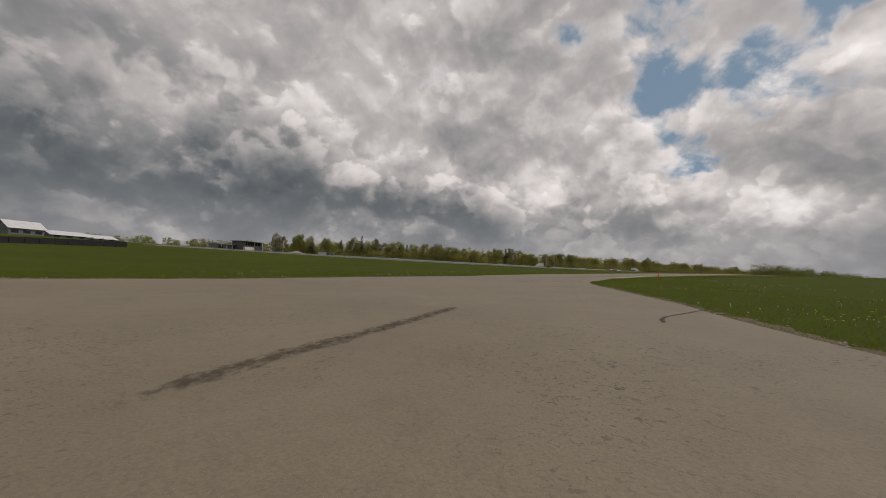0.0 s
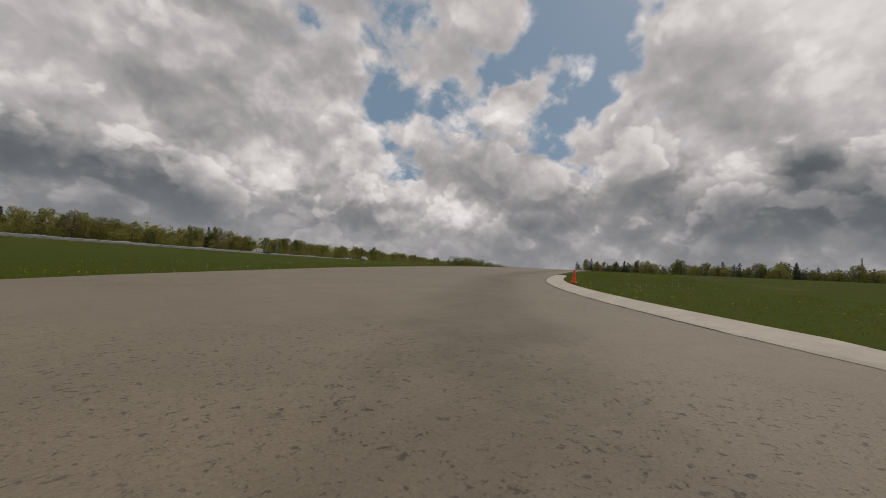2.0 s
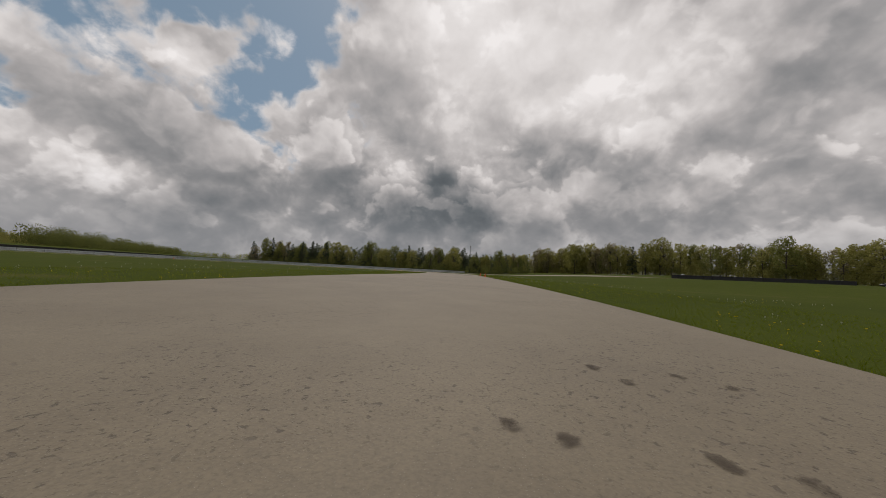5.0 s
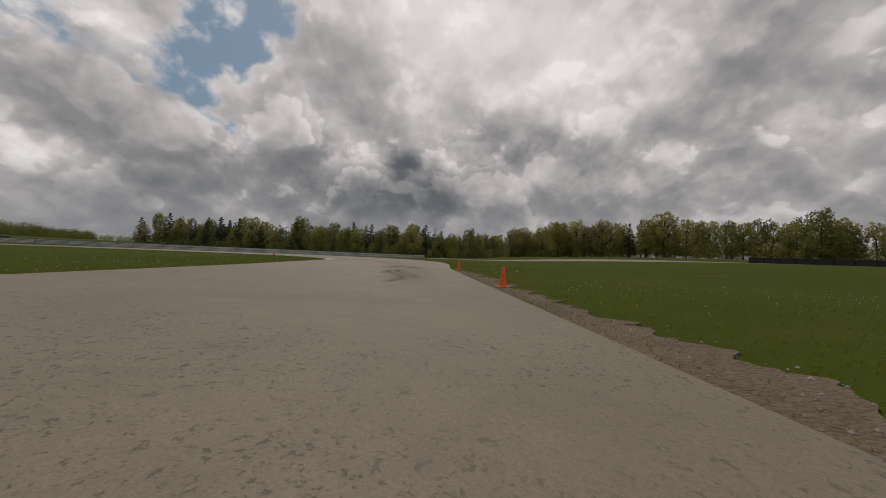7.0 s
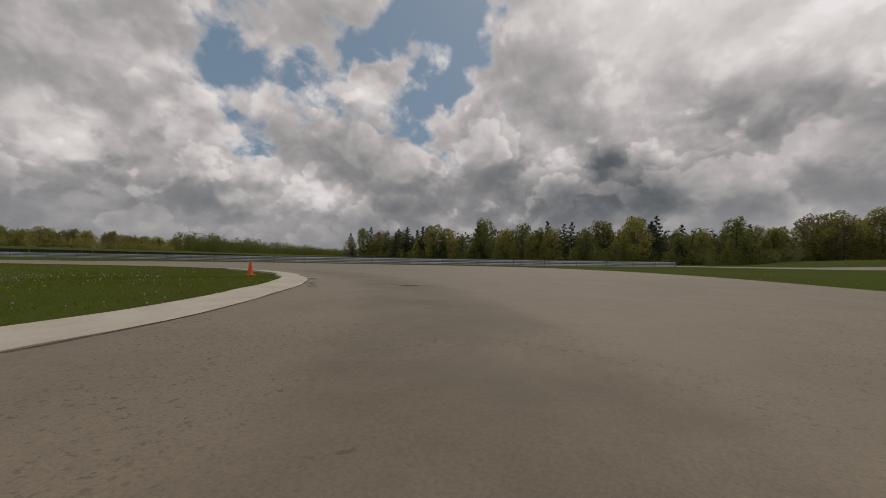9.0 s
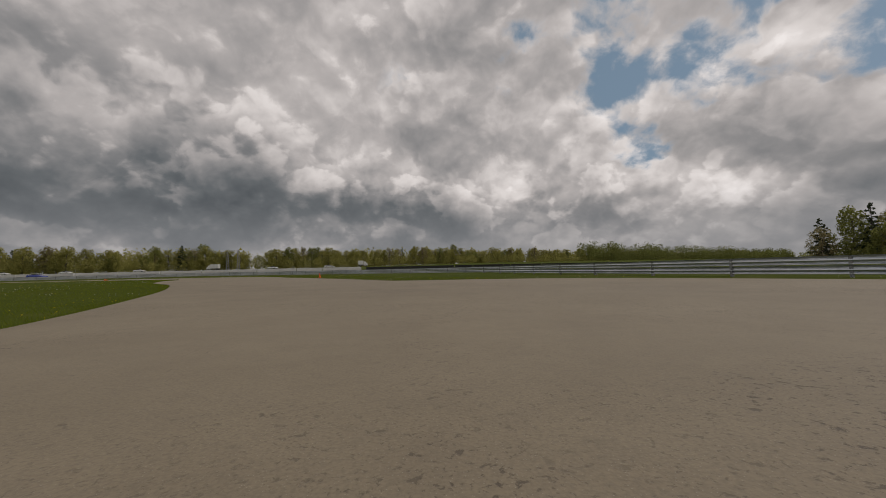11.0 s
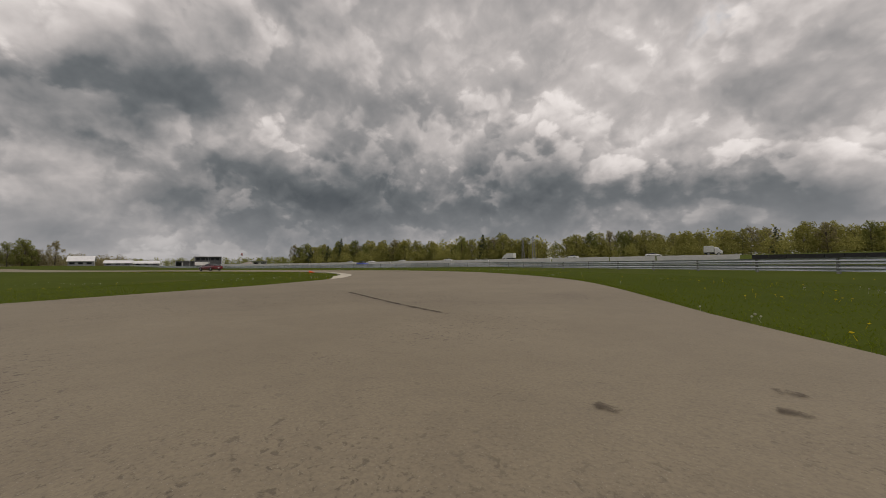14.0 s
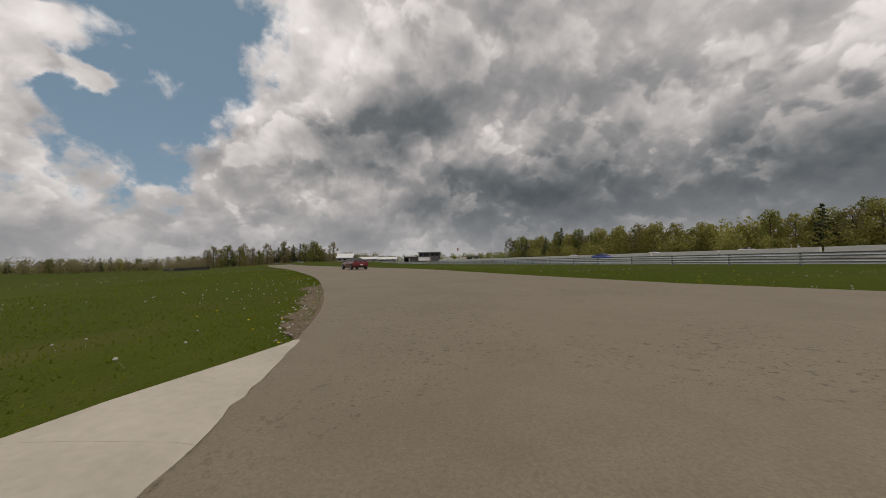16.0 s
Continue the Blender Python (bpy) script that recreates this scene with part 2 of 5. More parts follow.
def make_asphalt():
    m, n, s = material("asphalt", 0.66, 0.0, 0.42)
    p = world_place(n)
    broad = n.noise(p, 0.09, 5, 0.6)
    mid = n.noise(p, 0.8, 6, 0.6)
    grit = n.noise(p, 60.0, 3, 0.7)
    stone = n.voronoi(p, 70.0)
    f = n.math("ADD", n.math("MULTIPLY", broad, 0.5), n.math("MULTIPLY", mid, 0.5))
    base = n.ramp(f, [(0.30, (0.188, 0.155, 0.104)), (0.50, (0.238, 0.199, 0.134)), (0.72, (0.285, 0.240, 0.164))])
    base = n.mix(n.span(n.noise(p, 5.0, 5, 0.65), 0.40, 0.68, 0.0, 0.20), base, (0.155, 0.128, 0.094))
    base = n.mix(n.span(grit, 0.35, 0.72, 0.0, 0.42), base, (0.125, 0.102, 0.076))
    base = n.mix(n.span(stone, 0.18, 0.05, 0.0, 0.6), base, (0.38, 0.35, 0.30))
    # pits and ravelled spots in loose clusters, small and large
    cluster = n.span(n.noise(p, 0.30, 4, 0.6), 0.44, 0.60, 0.12, 1.0)
    pits = n.math("MULTIPLY", n.span(n.noise(p, 21.0, 5, 0.62, 0.4), 0.585, 0.655), cluster)
    craters = n.math("MULTIPLY", n.span(n.noise(p, 7.0, 4, 0.6, 0.6), 0.675, 0.73), n.span(n.noise(p, 0.45, 3, 0.6), 0.48, 0.60, 0.15, 1.0))
    flecks = n.math("MULTIPLY", n.span(n.noise(p, 48.0, 3, 0.65), 0.60, 0.68), n.math("ADD", n.math("MULTIPLY", cluster, 0.8), 0.2))
    holes = n.math("MAXIMUM", n.math("MAXIMUM", pits, n.math("MULTIPLY", craters, 0.6)), n.math("MULTIPLY", flecks, 0.8))
    base = n.mix(n.math("MULTIPLY", holes, 0.80), base, (0.066, 0.051, 0.038))
    # oil and damp staining
    stain = n.span(n.noise(p, 0.22, 7, 0.66, 0.6), 0.56, 0.74, 0.0, 0.30)
    base = n.mix(stain, base, (0.105, 0.086, 0.068))
    n.put(s.inputs["Base Color"], base)
    h = n.math("SUBTRACT", n.math("ADD", n.math("MULTIPLY", grit, 0.35), n.math("MULTIPLY", stone, -0.35)), holes)
    relief_of(n, s, h, 0.45, 0.006)
    return m


def make_grass_ground():
    m, n, s = material("turf", 0.95, 0.0, 0.05)
    p = world_place(n)
    broad = n.noise(p, 0.035, 5, 0.6)
    mid = n.noise(p, 0.6, 6, 0.65)
    fine = n.noise(p, 14.0, 4, 0.7)
    f = n.math("ADD", n.math("ADD", n.math("MULTIPLY", broad, 0.4), n.math("MULTIPLY", mid, 0.3)), n.math("MULTIPLY", fine, 0.3))
    base = n.ramp(f, [(0.28, (0.040, 0.058, 0.005)), (0.5, (0.066, 0.088, 0.008)), (0.72, (0.100, 0.120, 0.015))])
    blade = n.noise(p, 42.0, 3, 0.75)
    base = n.mix(n.span(blade, 0.42, 0.66, 0.0, 0.55), base, (0.030, 0.036, 0.005))
    dry = n.span(n.noise(p, 0.16, 6, 0.65, 0.5), 0.56, 0.72, 0.0, 0.35)
    base = n.mix(dry, base, (0.15, 0.125, 0.05))
    n.put(s.inputs["Base Color"], base)
    relief_of(n, s, n.math("ADD", mid, n.math("MULTIPLY", fine, 0.5)), 0.4, 0.04)
    return m


def make_dirt():
    m, n, s = material("dirt", 0.95, 0.0, 0.15)
    p = world_place(n)
    a, b, c = n.noise(p, 0.8, 6, 0.65), n.noise(p, 9.0, 5, 0.7), n.voronoi(p, 30.0)
    f = n.math("ADD", n.math("MULTIPLY", a, 0.5), n.math("MULTIPLY", b, 0.5))
    base = n.ramp(f, [(0.3, (0.12, 0.088, 0.058)), (0.55, (0.20, 0.155, 0.108)), (0.75, (0.29, 0.235, 0.175))])
    base = n.mix(n.span(c, 0.12, 0.03, 0.0, 0.6), base, (0.36, 0.33, 0.28))
    n.put(s.inputs["Base Color"], base)
    relief_of(n, s, n.math("SUBTRACT", f, c), 0.8, 0.03)
    return m


def leafy(name, dark, light, glow=0.5):
    m, n, s = material(name, 0.75, 0.0, 0.1)
    r = n.node("ShaderNodeNewGeometry").outputs["Random Per Island"]
    o = n.node("ShaderNodeObjectInfo").outputs["Random"]
    f = n.math("ADD", n.math("MULTIPLY", r, 0.6), n.math("MULTIPLY", o, 0.4))
    colour = n.ramp(f, [(0.1, dark), (0.9, light)])
    n.put(s.inputs["Base Color"], colour)
    t = n.node("ShaderNodeBsdfTranslucent")
    n.put(t.inputs["Color"], colour)
    both = n.node("ShaderNodeMixShader")
    both.inputs[0].default_value = glow
    m.node_tree.links.new(s.outputs[0], both.inputs[1])
    m.node_tree.links.new(t.outputs[0], both.inputs[2])
    m.node_tree.links.new(both.outputs[0], m.node_tree.nodes["Material Output"].inputs[0])
    return m


def make_mark(name, colour, low, high, scale, most):
    """Patchy dark staining that lets the road show through."""
    m, n, s = material(name, 0.85, 0.0, 0.2)
    p = world_place(n)
    n.put(s.inputs["Base Color"], n.ramp(n.noise(p, 9.0, 4, 0.6), [(0.3, tuple(c * 0.7 for c in colour)), (0.7, colour)]))
    fade = n.node("ShaderNodeAttribute", attribute_name="fade").outputs["Fac"]
    ragged = n.math("ADD", n.noise(p, scale, 6, 0.68, 0.3), n.math("MULTIPLY", n.math("SUBTRACT", fade, 0.75), 0.35))
    n.put(s.inputs["Alpha"], n.math("MULTIPLY", n.span(ragged, low, high, 0.0, most), n.span(fade, 0.0, 0.85)))
    return m


def make_paint(name, colour, rough=0.25, coat=0.6, low=None):
    m, n, s = material(name, rough, 0.0, 0.5)
    p = place(n)
    f = n.noise(p, 3.0, 6, 0.6)
    n.put(s.inputs["Base Color"], n.ramp(f, [(0.3, low or tuple(c * 0.8 for c in colour)), (0.7, colour)]))
    n.put(s.inputs["Roughness"], n.span(n.noise(p, 14.0, 4, 0.6), 0.3, 0.7, rough * 0.8, rough * 1.4))
    s.inputs["Coat Weight"].default_value = coat
    return m


ASPHALT, TURF, DIRT = make_asphalt(), make_grass_ground(), make_dirt()
CONCRETE = worn("kerb_concrete", (0.40, 0.365, 0.295), (0.58, 0.535, 0.44), 2.2, 0.85, 0, 0.35, 0.01, 9)
WALL_CONCRETE = worn("barrier_concrete", (0.56, 0.56, 0.55), (0.74, 0.73, 0.71), 0.8, 0.85, 0, 0.2, 0.01, 10)
STEEL = worn("galvanised_steel", (0.46, 0.48, 0.51), (0.74, 0.76, 0.79), 0.6, 0.34, 0.9, 0.1, 0.004, 12)
POST_STEEL = worn("post_steel", (0.20, 0.20, 0.20), (0.34, 0.34, 0.34), 2.0, 0.6, 0.6, 0.1, 0.004, 8)
RUBBER = worn("tyre_rubber", (0.012, 0.012, 0.013), (0.03, 0.03, 0.031), 3.0, 0.85, 0, 0.3, 0.01, 6)
BARK = worn("bark", (0.05, 0.040, 0.030), (0.13, 0.11, 0.085), 3.0, 0.95, 0, 0.5, 0.03, 5)
LEAF_SPRING = leafy("spring_leaves", (0.20, 0.198, 0.050), (0.43, 0.405, 0.13))
LEAF_GREEN = leafy("green_leaves", (0.13, 0.150, 0.042), (0.30, 0.308, 0.095))
LEAF_BROWN = leafy("budding_twigs", (0.19, 0.168, 0.090), (0.36, 0.315, 0.165))
NEEDLES = leafy("pine_needles", (0.058, 0.076, 0.044), (0.140, 0.160, 0.090))
GRASS_BLADE = leafy("grass_blades", (0.105, 0.140, 0.010), (0.175, 0.215, 0.022), 0.5)
YELLOW_PETAL = leafy("dandelion_petals", (0.62, 0.45, 0.01), (0.80, 0.62, 0.03), 0.2)
SEED_HEAD = leafy("dandelion_seed_heads", (0.45, 0.45, 0.38), (0.66, 0.66, 0.58), 0.3)
TAR = make_mark("tar_and_oil_stain", (0.085, 0.064, 0.048), 0.38, 0.66, 15.0, 0.55)
DAMP = make_mark("damp_stain", (0.098, 0.070, 0.050), 0.50, 0.64, 8.0, 0.48)
REPAIR = make_mark("coarse_repair", (0.085, 0.070, 0.058), 0.30, 0.52, 24.0, 0.85)
SKID = make_mark("skid_mark", (0.050, 0.042, 0.036), 0.25, 0.65, 6.0, 0.6)
RUBBERED = make_mark("rubbered_line", (0.105, 0.086, 0.066), 0.15, 0.85, 0.9, 0.20)
PATCHING = make_mark("old_patching", (0.088, 0.070, 0.055), 0.36, 0.60, 13.0, 0.55)
CONE_ORANGE = worn("cone_plastic", (0.72, 0.085, 0.012), (0.90, 0.14, 0.02), 5.0, 0.5, 0, 0.1, 0.004, 6)
ROOF_WHITE = worn("white_metal_roof", (0.62, 0.63, 0.64), (0.80, 0.80, 0.80), 0.5, 0.45, 0.1, 0.1, 0.01, 8)
BOARD_GREY = worn("grey_siding", (0.13, 0.14, 0.15), (0.24, 0.25, 0.26), 0.7, 0.8, 0, 0.2, 0.01, 10)
BOARD_DARK = worn("dark_siding", (0.055, 0.058, 0.062), (0.11, 0.112, 0.118), 0.7, 0.8, 0, 0.2, 0.01, 10)
BOARD_WHITE = worn("white_panel", (0.55, 0.55, 0.54), (0.74, 0.74, 0.72), 0.7, 0.6, 0, 0.1, 0.01, 10)
DARK_GLASS = worn("dark_window_glass", (0.010, 0.012, 0.015), (0.028, 0.032, 0.036), 1.0, 0.08, 0, 0.0)
RED_PAINT = make_paint("red_car_paint", (0.13, 0.006, 0.013), 0.22)
BLACK_TRIM = worn("black_trim", (0.010, 0.010, 0.011), (0.028, 0.028, 0.03), 4.0, 0.45, 0, 0.05, 0.002)
ALLOY = worn("alloy_wheel", (0.42, 0.42, 0.43), (0.62, 0.62, 0.63), 6.0, 0.3, 0.9, 0.05, 0.002)
TAIL_RED = make_paint("tail_lamp_red", (0.16, 0.004, 0.006), 0.12, 1.0)

# ------------------------------------------------------------------ helpers for meshes


def mesh_from(name, verts, faces, mat, smooth=False):
    me = bpy.data.meshes.new(name)
    me.from_pydata([tuple(v) for v in verts], [], [tuple(f) for f in faces])
    me.materials.append(mat)
    if smooth:
        me.polygons.foreach_set("use_smooth", [True] * len(me.polygons))
    me.update()
    return me


def part(name, bm, mat, parent=None, label="", smooth=False):
    """Links a bmesh (or finished mesh) as one mesh object, under parent where there is one."""
    if isinstance(bm, bmesh.types.BMesh):
        me = bpy.data.meshes.new(name)
        bm.to_mesh(me)
        bm.free()
        me.materials.append(mat)
        if smooth:
            me.polygons.foreach_set("use_smooth", [True] * len(me.polygons))
    else:
        me = bm
    ob = new(name, me)
    ob.parent = parent
    if label:
        ob["label"] = label
    return ob


def thing(name, label, category, x=0.0, y=0.0, z=None, turn=0.0, group="", kind=""):
    ob = new(name)
    ob.matrix_basis = pose(x, y, ground_at(x, y) if z is None else z, 0, 0, turn)
    return tagged(ob, label, category, group, kind)


def box(bm, lo, hi, m=None):
    c = [(a + b) / 2 for a, b in zip(lo, hi)]
    s = [abs(b - a) for a, b in zip(lo, hi)]
    got = bmesh.ops.create_cube(bm, size=1.0, matrix=(m or Matrix()) @ Matrix.Translation(c) @ Matrix.Diagonal((*s, 1)))
    return got["verts"]


def boxed(lo, hi, bevel=0.0, m=None):
    bm = bmesh.new()
    box(bm, lo, hi, m)
    if bevel:
        bmesh.ops.bevel(bm, geom=bm.edges[:], offset=bevel, segments=2, affect="EDGES", profile=0.5)
    return bm


def tube(bm, a, b, r0, r1, sides=8):
    a, b = Vector(a), Vector(b)
    d = b - a
    m = Matrix.Translation((a + b) / 2) @ d.to_track_quat("Z", "Y").to_matrix().to_4x4()
    bmesh.ops.create_cone(bm, cap_ends=True, segments=sides, radius1=r0, radius2=r1, depth=d.length, matrix=m)


def spline(points, step=1.0):
    """Catmull-Rom curve through the points (any number of columns), in steps of about that many metres."""
    p = np.array(points, float)
    p = np.vstack([2 * p[0] - p[1], p, 2 * p[-1] - p[-2]])
    rows = []
    for i in range(1, len(p) - 2):
        n = max(2, int(np.linalg.norm(p[i + 1, :2] - p[i, :2]) / step))
        for u in np.arange(n) / n:
            a, b, c, d = p[i - 1], p[i], p[i + 1], p[i + 2]
            rows.append(0.5 * (2 * b + (c - a) * u + (2 * a - 5 * b + 4 * c - d) * u * u + (3 * b - a - 3 * c + d) * u ** 3))
    rows.append(p[-2])
    return np.array(rows)


def sideways(line):
    """Unit vectors to the right of a line of x, y."""
    d = np.gradient(line[:, :2], axis=0)
    d /= np.linalg.norm(d, axis=1, keepdims=True)
    return np.stack([d[:, 1], -d[:, 0]], 1)


def ribbon(name, left, right, lift, mat, cuts=6, drop=0.25, crown=0.0):
    """A paved sheet between two edges that follows the land, with sides going down into it."""
    n = len(left)
    u = np.linspace(0, 1, cuts + 1)
    xy = left[:, None, :] * (1 - u)[None, :, None] + right[:, None, :] * u[None, :, None]
    z = terrain(xy[..., 0], xy[..., 1]) + lift + crown * 4 * u * (1 - u)
    g = np.concatenate([xy, z[..., None]], 2)
    lo, hi = g[:, :1].copy(), g[:, -1:].copy()
    lo[..., 2] -= drop
    hi[..., 2] -= drop
    g = np.concatenate([lo, g, hi], 1)
    k = cuts + 3
    faces = [(i * k + j, i * k + j + 1, (i + 1) * k + j + 1, (i + 1) * k + j) for i in range(n - 1) for j in range(k - 1)]
    return mesh_from(name, g.reshape(-1, 3), faces, mat)


# ------------------------------------------------------------------ ground and roads
def graded(lo, hi, fine, far):
    core = list(np.arange(lo, hi + fine, fine))
    out, step = [], fine
    while (out[-1] if out else core[-1]) < far:
        step *= 1.35
        out.append((out[-1] if out else core[-1]) + step)
    back, step = [], fine
    while (back[-1] if back else core[0]) > -far:
        step *= 1.35
        back.append((back[-1] if back else core[0]) - step)
    return np.array(back[::-1] + core + out)


gx, gy = graded(-60, 230, 3.0, 3800), graded(-40, 190, 3.0, 3800)
GX, GY = np.meshgrid(gx, gy, indexing="ij")
GZ = terrain(GX, GY)
ny = len(gy)
ground_mesh = mesh_from("ground", np.stack([GX, GY, GZ], 2).reshape(-1, 3),
                        [(i * ny + j, (i + 1) * ny + j, (i + 1) * ny + j + 1, i * ny + j + 1) for i in range(len(gx) - 1) for j in range(ny - 1)], TURF, True)
tagged(new("ground", ground_mesh), "mown green grass infield with dry and bare patches", "grass", kind="structure")

# centre line of the circuit: x, y, half width
CIRCUIT = [(-6.0, -90.0, 6.2), (-4.0, -30.0, 6.2), (-2.9, -0.7, 6.2), (-0.4, 12.9, 6.4), (4.5, 25.5, 6.0), (10.1, 34.6, 5.5), (17.8, 43.0, 5.3), (26.8, 48.9, 5.7), (40.8,
           53.9, 5.2), (55.5, 56.1, 4.5), (76.1, 56.0, 5.0), (99.4, 55.4, 4.6), (118.0, 55.1, 4.3), (127.2, 55.2, 4.5), (135.6, 55.1, 5.0), (141.5, 55.4, 5.5), (148.5, 57.5, 6.9),
           (154.7, 62.9, 7.3), (156.8, 72.4, 6.3), (155.1, 82.8, 5.5), (150.2, 93.6, 5.1), (145.0, 103.2, 5.3), (139.5, 112.1, 5.7), (134.6, 120.4, 5.7), (130.0, 128.7, 5.4),
           (125.1, 134.6, 4.9), (118.0, 139.8, 4.9), (107.2, 143.8, 4.8), (92.0, 145.0, 5.7), (68.0, 143.4, 7.4), (30.0, 137.0, 7.2), (-20.0, 127.0, 6.5), (-90.0, 112.0, 5.6)]
track = spline(CIRCUIT, 1.0)
track_right = sideways(track)
LEFT = track[:, :2] - track_right * track[:, 2:3]
RIGHT = track[:, :2] + track_right * track[:, 2:3]


def nudge(edge, out, stations):
    """Shifts an edge outwards by amounts given at stations along it."""
    at, by = zip(*stations)
    edge += out * np.interp(np.arange(len(edge)), at, by)[:, None]


nudge(LEFT, -track_right, [(80, 1.5), (95, 1.7), (97, 0.5), (99, -0.4), (104, -1.2), (111, -1.9), (114, -2.4), (117, -2.4), (121, -1.6), (126, -0.8), (133, 0), (253, 0), (256, -0.5), (258, -0.5), (261, -0.15),
                           (264, -0.25), (267, -0.08), (270, 0.15), (272, 0.25), (275, 0.08), (279, 0), (316, 0), (323, 0.8), (331, 0.7), (338, 0), (360, 0), (366, -0.13), (372, -0.13), (378, 0)])
nudge(RIGHT, track_right, [(92, -0.1), (98, 0.3), (104, 0), (110, -0.5), (114, -0.45), (118, 0.2), (123, 0.35), (126, 0), (303, 0), (313, -0.12), (318, -0.22), (333, -0.4), (341, 0), (368, 0), (372, -0.5), (375, -1.8), (380, -2.6), (391, -3.3),
                           (420, -3.3), (450, -1.5), (470, 0)])
road = new("road", ribbon("road", LEFT, RIGHT, 0.03, ASPHALT, 8))
tagged(road, "wide pale worn asphalt race circuit with pits and stains", "road", kind="structure")

NORTH = spline([(330, 130, 6), (250, 165, 6), (180, 184, 6), (100, 186, 6), (0, 186, 6), (-120, 186, 6), (-320, 186, 6)], 6.0)
r = sideways(NORTH)
road = new("road", ribbon("road", NORTH[:, :2] - r * 6, NORTH[:, :2] + r * 6, 0.03, ASPHALT, 4))
tagged(road, "pale asphalt main straight behind the guardrail", "road", kind="structure")
EAST = spline([(250, 165, 5), (232, 120, 5), (222, 80, 5), (212, 45, 5), (190, 22, 5), (150, 0, 5), (105, -25, 5), (50, -60, 5), (-40, -100, 5)], 5.0)
r = sideways(EAST)
road = new("road", ribbon("road", EAST[:, :2] - r * 6.5, EAST[:, :2] + r * 6.5, 0.03, ASPHALT, 4))
tagged(road, "pale asphalt circuit leg beyond the grass", "road", kind="structure")


def nearest(line, x, y):
    return int(np.argmin((line[:, 0] - x) ** 2 + (line[:, 1] - y) ** 2))


# paved run-off outside the hairpin, out to the guardrail
inner = RIGHT[nearest(RIGHT, 145.5, 50.1):nearest(RIGHT, 152.8, 99.5) + 1]
outer = spline([(145.4, 49.9), (152, 51.0), (160, 53.4), (167, 57.4), (172.4, 63), (174.6, 69.5), (174.0, 75), (170.6, 83), (166, 92), (160.5, 97.5), (152.9, 99.8)], 0.5)[:, :2]
outer = outer[np.linspace(0, len(outer) - 1, len(inner)).astype(int)]
RUN_OFF = np.vstack([inner, outer[::-1]])
tagged(new("run_off", ribbon("run_off", inner - track_right[nearest(RIGHT, 145.5, 50.1):nearest(RIGHT, 152.8, 99.5) + 1] * 0.3, outer, 0.026, ASPHALT, 6)), "paved asphalt run-off outside the hairpin", "road", kind="structure")


def on_run_off(xy):
    """Which points lie on the run-off."""
    inside = np.zeros(len(xy), bool)
    for (x0, y0), (x1, y1) in zip(RUN_OFF, np.roll(RUN_OFF, -1, 0)):
        if y0 != y1:
            inside ^= ((y0 > xy[:, 1]) != (y1 > xy[:, 1])) & (xy[:, 0] < (x1 - x0) * (xy[:, 1] - y0) / (y1 - y0) + x0)
    return inside


# ------------------------------------------------------------------ kerbs
def kerb(edge, out, start, end, width, name_label):
    """Concrete kerb of cast slabs along a road edge from one place to another, tapered at both ends."""
    a, b = nearest(edge, *start), nearest(edge, *end)
    line, side = edge[a:b + 1], out[a:b + 1]
    fine = spline(np.hstack([line, side]), 0.11)
    n = len(fine)
    u = np.linspace(0, 1, n)
    wide = width * np.clip(np.minimum(u / 0.12, (1 - u) / 0.08), 0.02, 1)
    root = tagged(new("kerb"), name_label, "kerb", kind="structure")
    length = 27
    for k in range(0, n - 1, length):
        s = slice(k, min(k + length + 1, n))
        seg, wd = fine[s].copy(), wide[s]
        if len(seg) < 2:
            continue
        inner = seg[:, :2] - seg[:, 2:] * 0.03
        m = len(seg)
        jag = np.array([0.028 * noise.noise((float(p[0]) * 2.2, float(p[1]) * 2.2, 0)) + 0.022 * noise.noise((float(p[0]) * 8, float(p[1]) * 8, 4)) for p in inner])[:, None]
        inner = inner + seg[:, 2:] * jag
        outer = seg[:, :2] + seg[:, 2:] * wd[:, None]
        prof = [(0.0, -0.10), (0.0, 0.036), (0.10, 0.05), (0.55, 0.075), (0.93, 0.085), (1.0, 0.07), (1.0, -0.10)]
        rows = []
        for f, h in prof:
            xy = inner * (1 - f) + outer * f
            rise = h if h < 0 else 0.034 + (h - 0.034) * np.clip(wd / width * 1.4, 0, 1)
            rows.append(np.column_stack([xy, terrain(xy[:, 0], xy[:, 1]) + rise]))
        g = np.stack(rows, 1)
        gap = 0.006
        g[0, :, :2] += (g[1, :, :2] - g[0, :, :2]) * gap
        g[-1, :, :2] -= (g[-1, :, :2] - g[-2, :, :2]) * gap * 2
        q = len(prof)
        faces = [(i * q + j, i * q + j + 1, (i + 1) * q + j + 1, (i + 1) * q + j) for i in range(m - 1) for j in range(q - 1)]
        faces += [tuple(range(q)), tuple((m - 1) * q + j for j in range(q - 1, -1, -1))]
        ob = new("kerb_slab", mesh_from("kerb_slab", g.reshape(-1, 3), faces, CONCRETE))
        ob.parent = root
    return root


kerb(RIGHT, track_right, (15.0, 31.9), (29.1, 43.7), 0.60, "pale cast concrete kerb inside the first bend")
kerb(LEFT, -track_right, (137.2, 60.3), (150.7, 74.6), 0.72, "pale cast concrete kerb round the hairpin")
kerb(LEFT, -track_right, (123.4, 128.8), (103.2, 139.6), 0.70, "pale cast concrete kerb along the last bend")


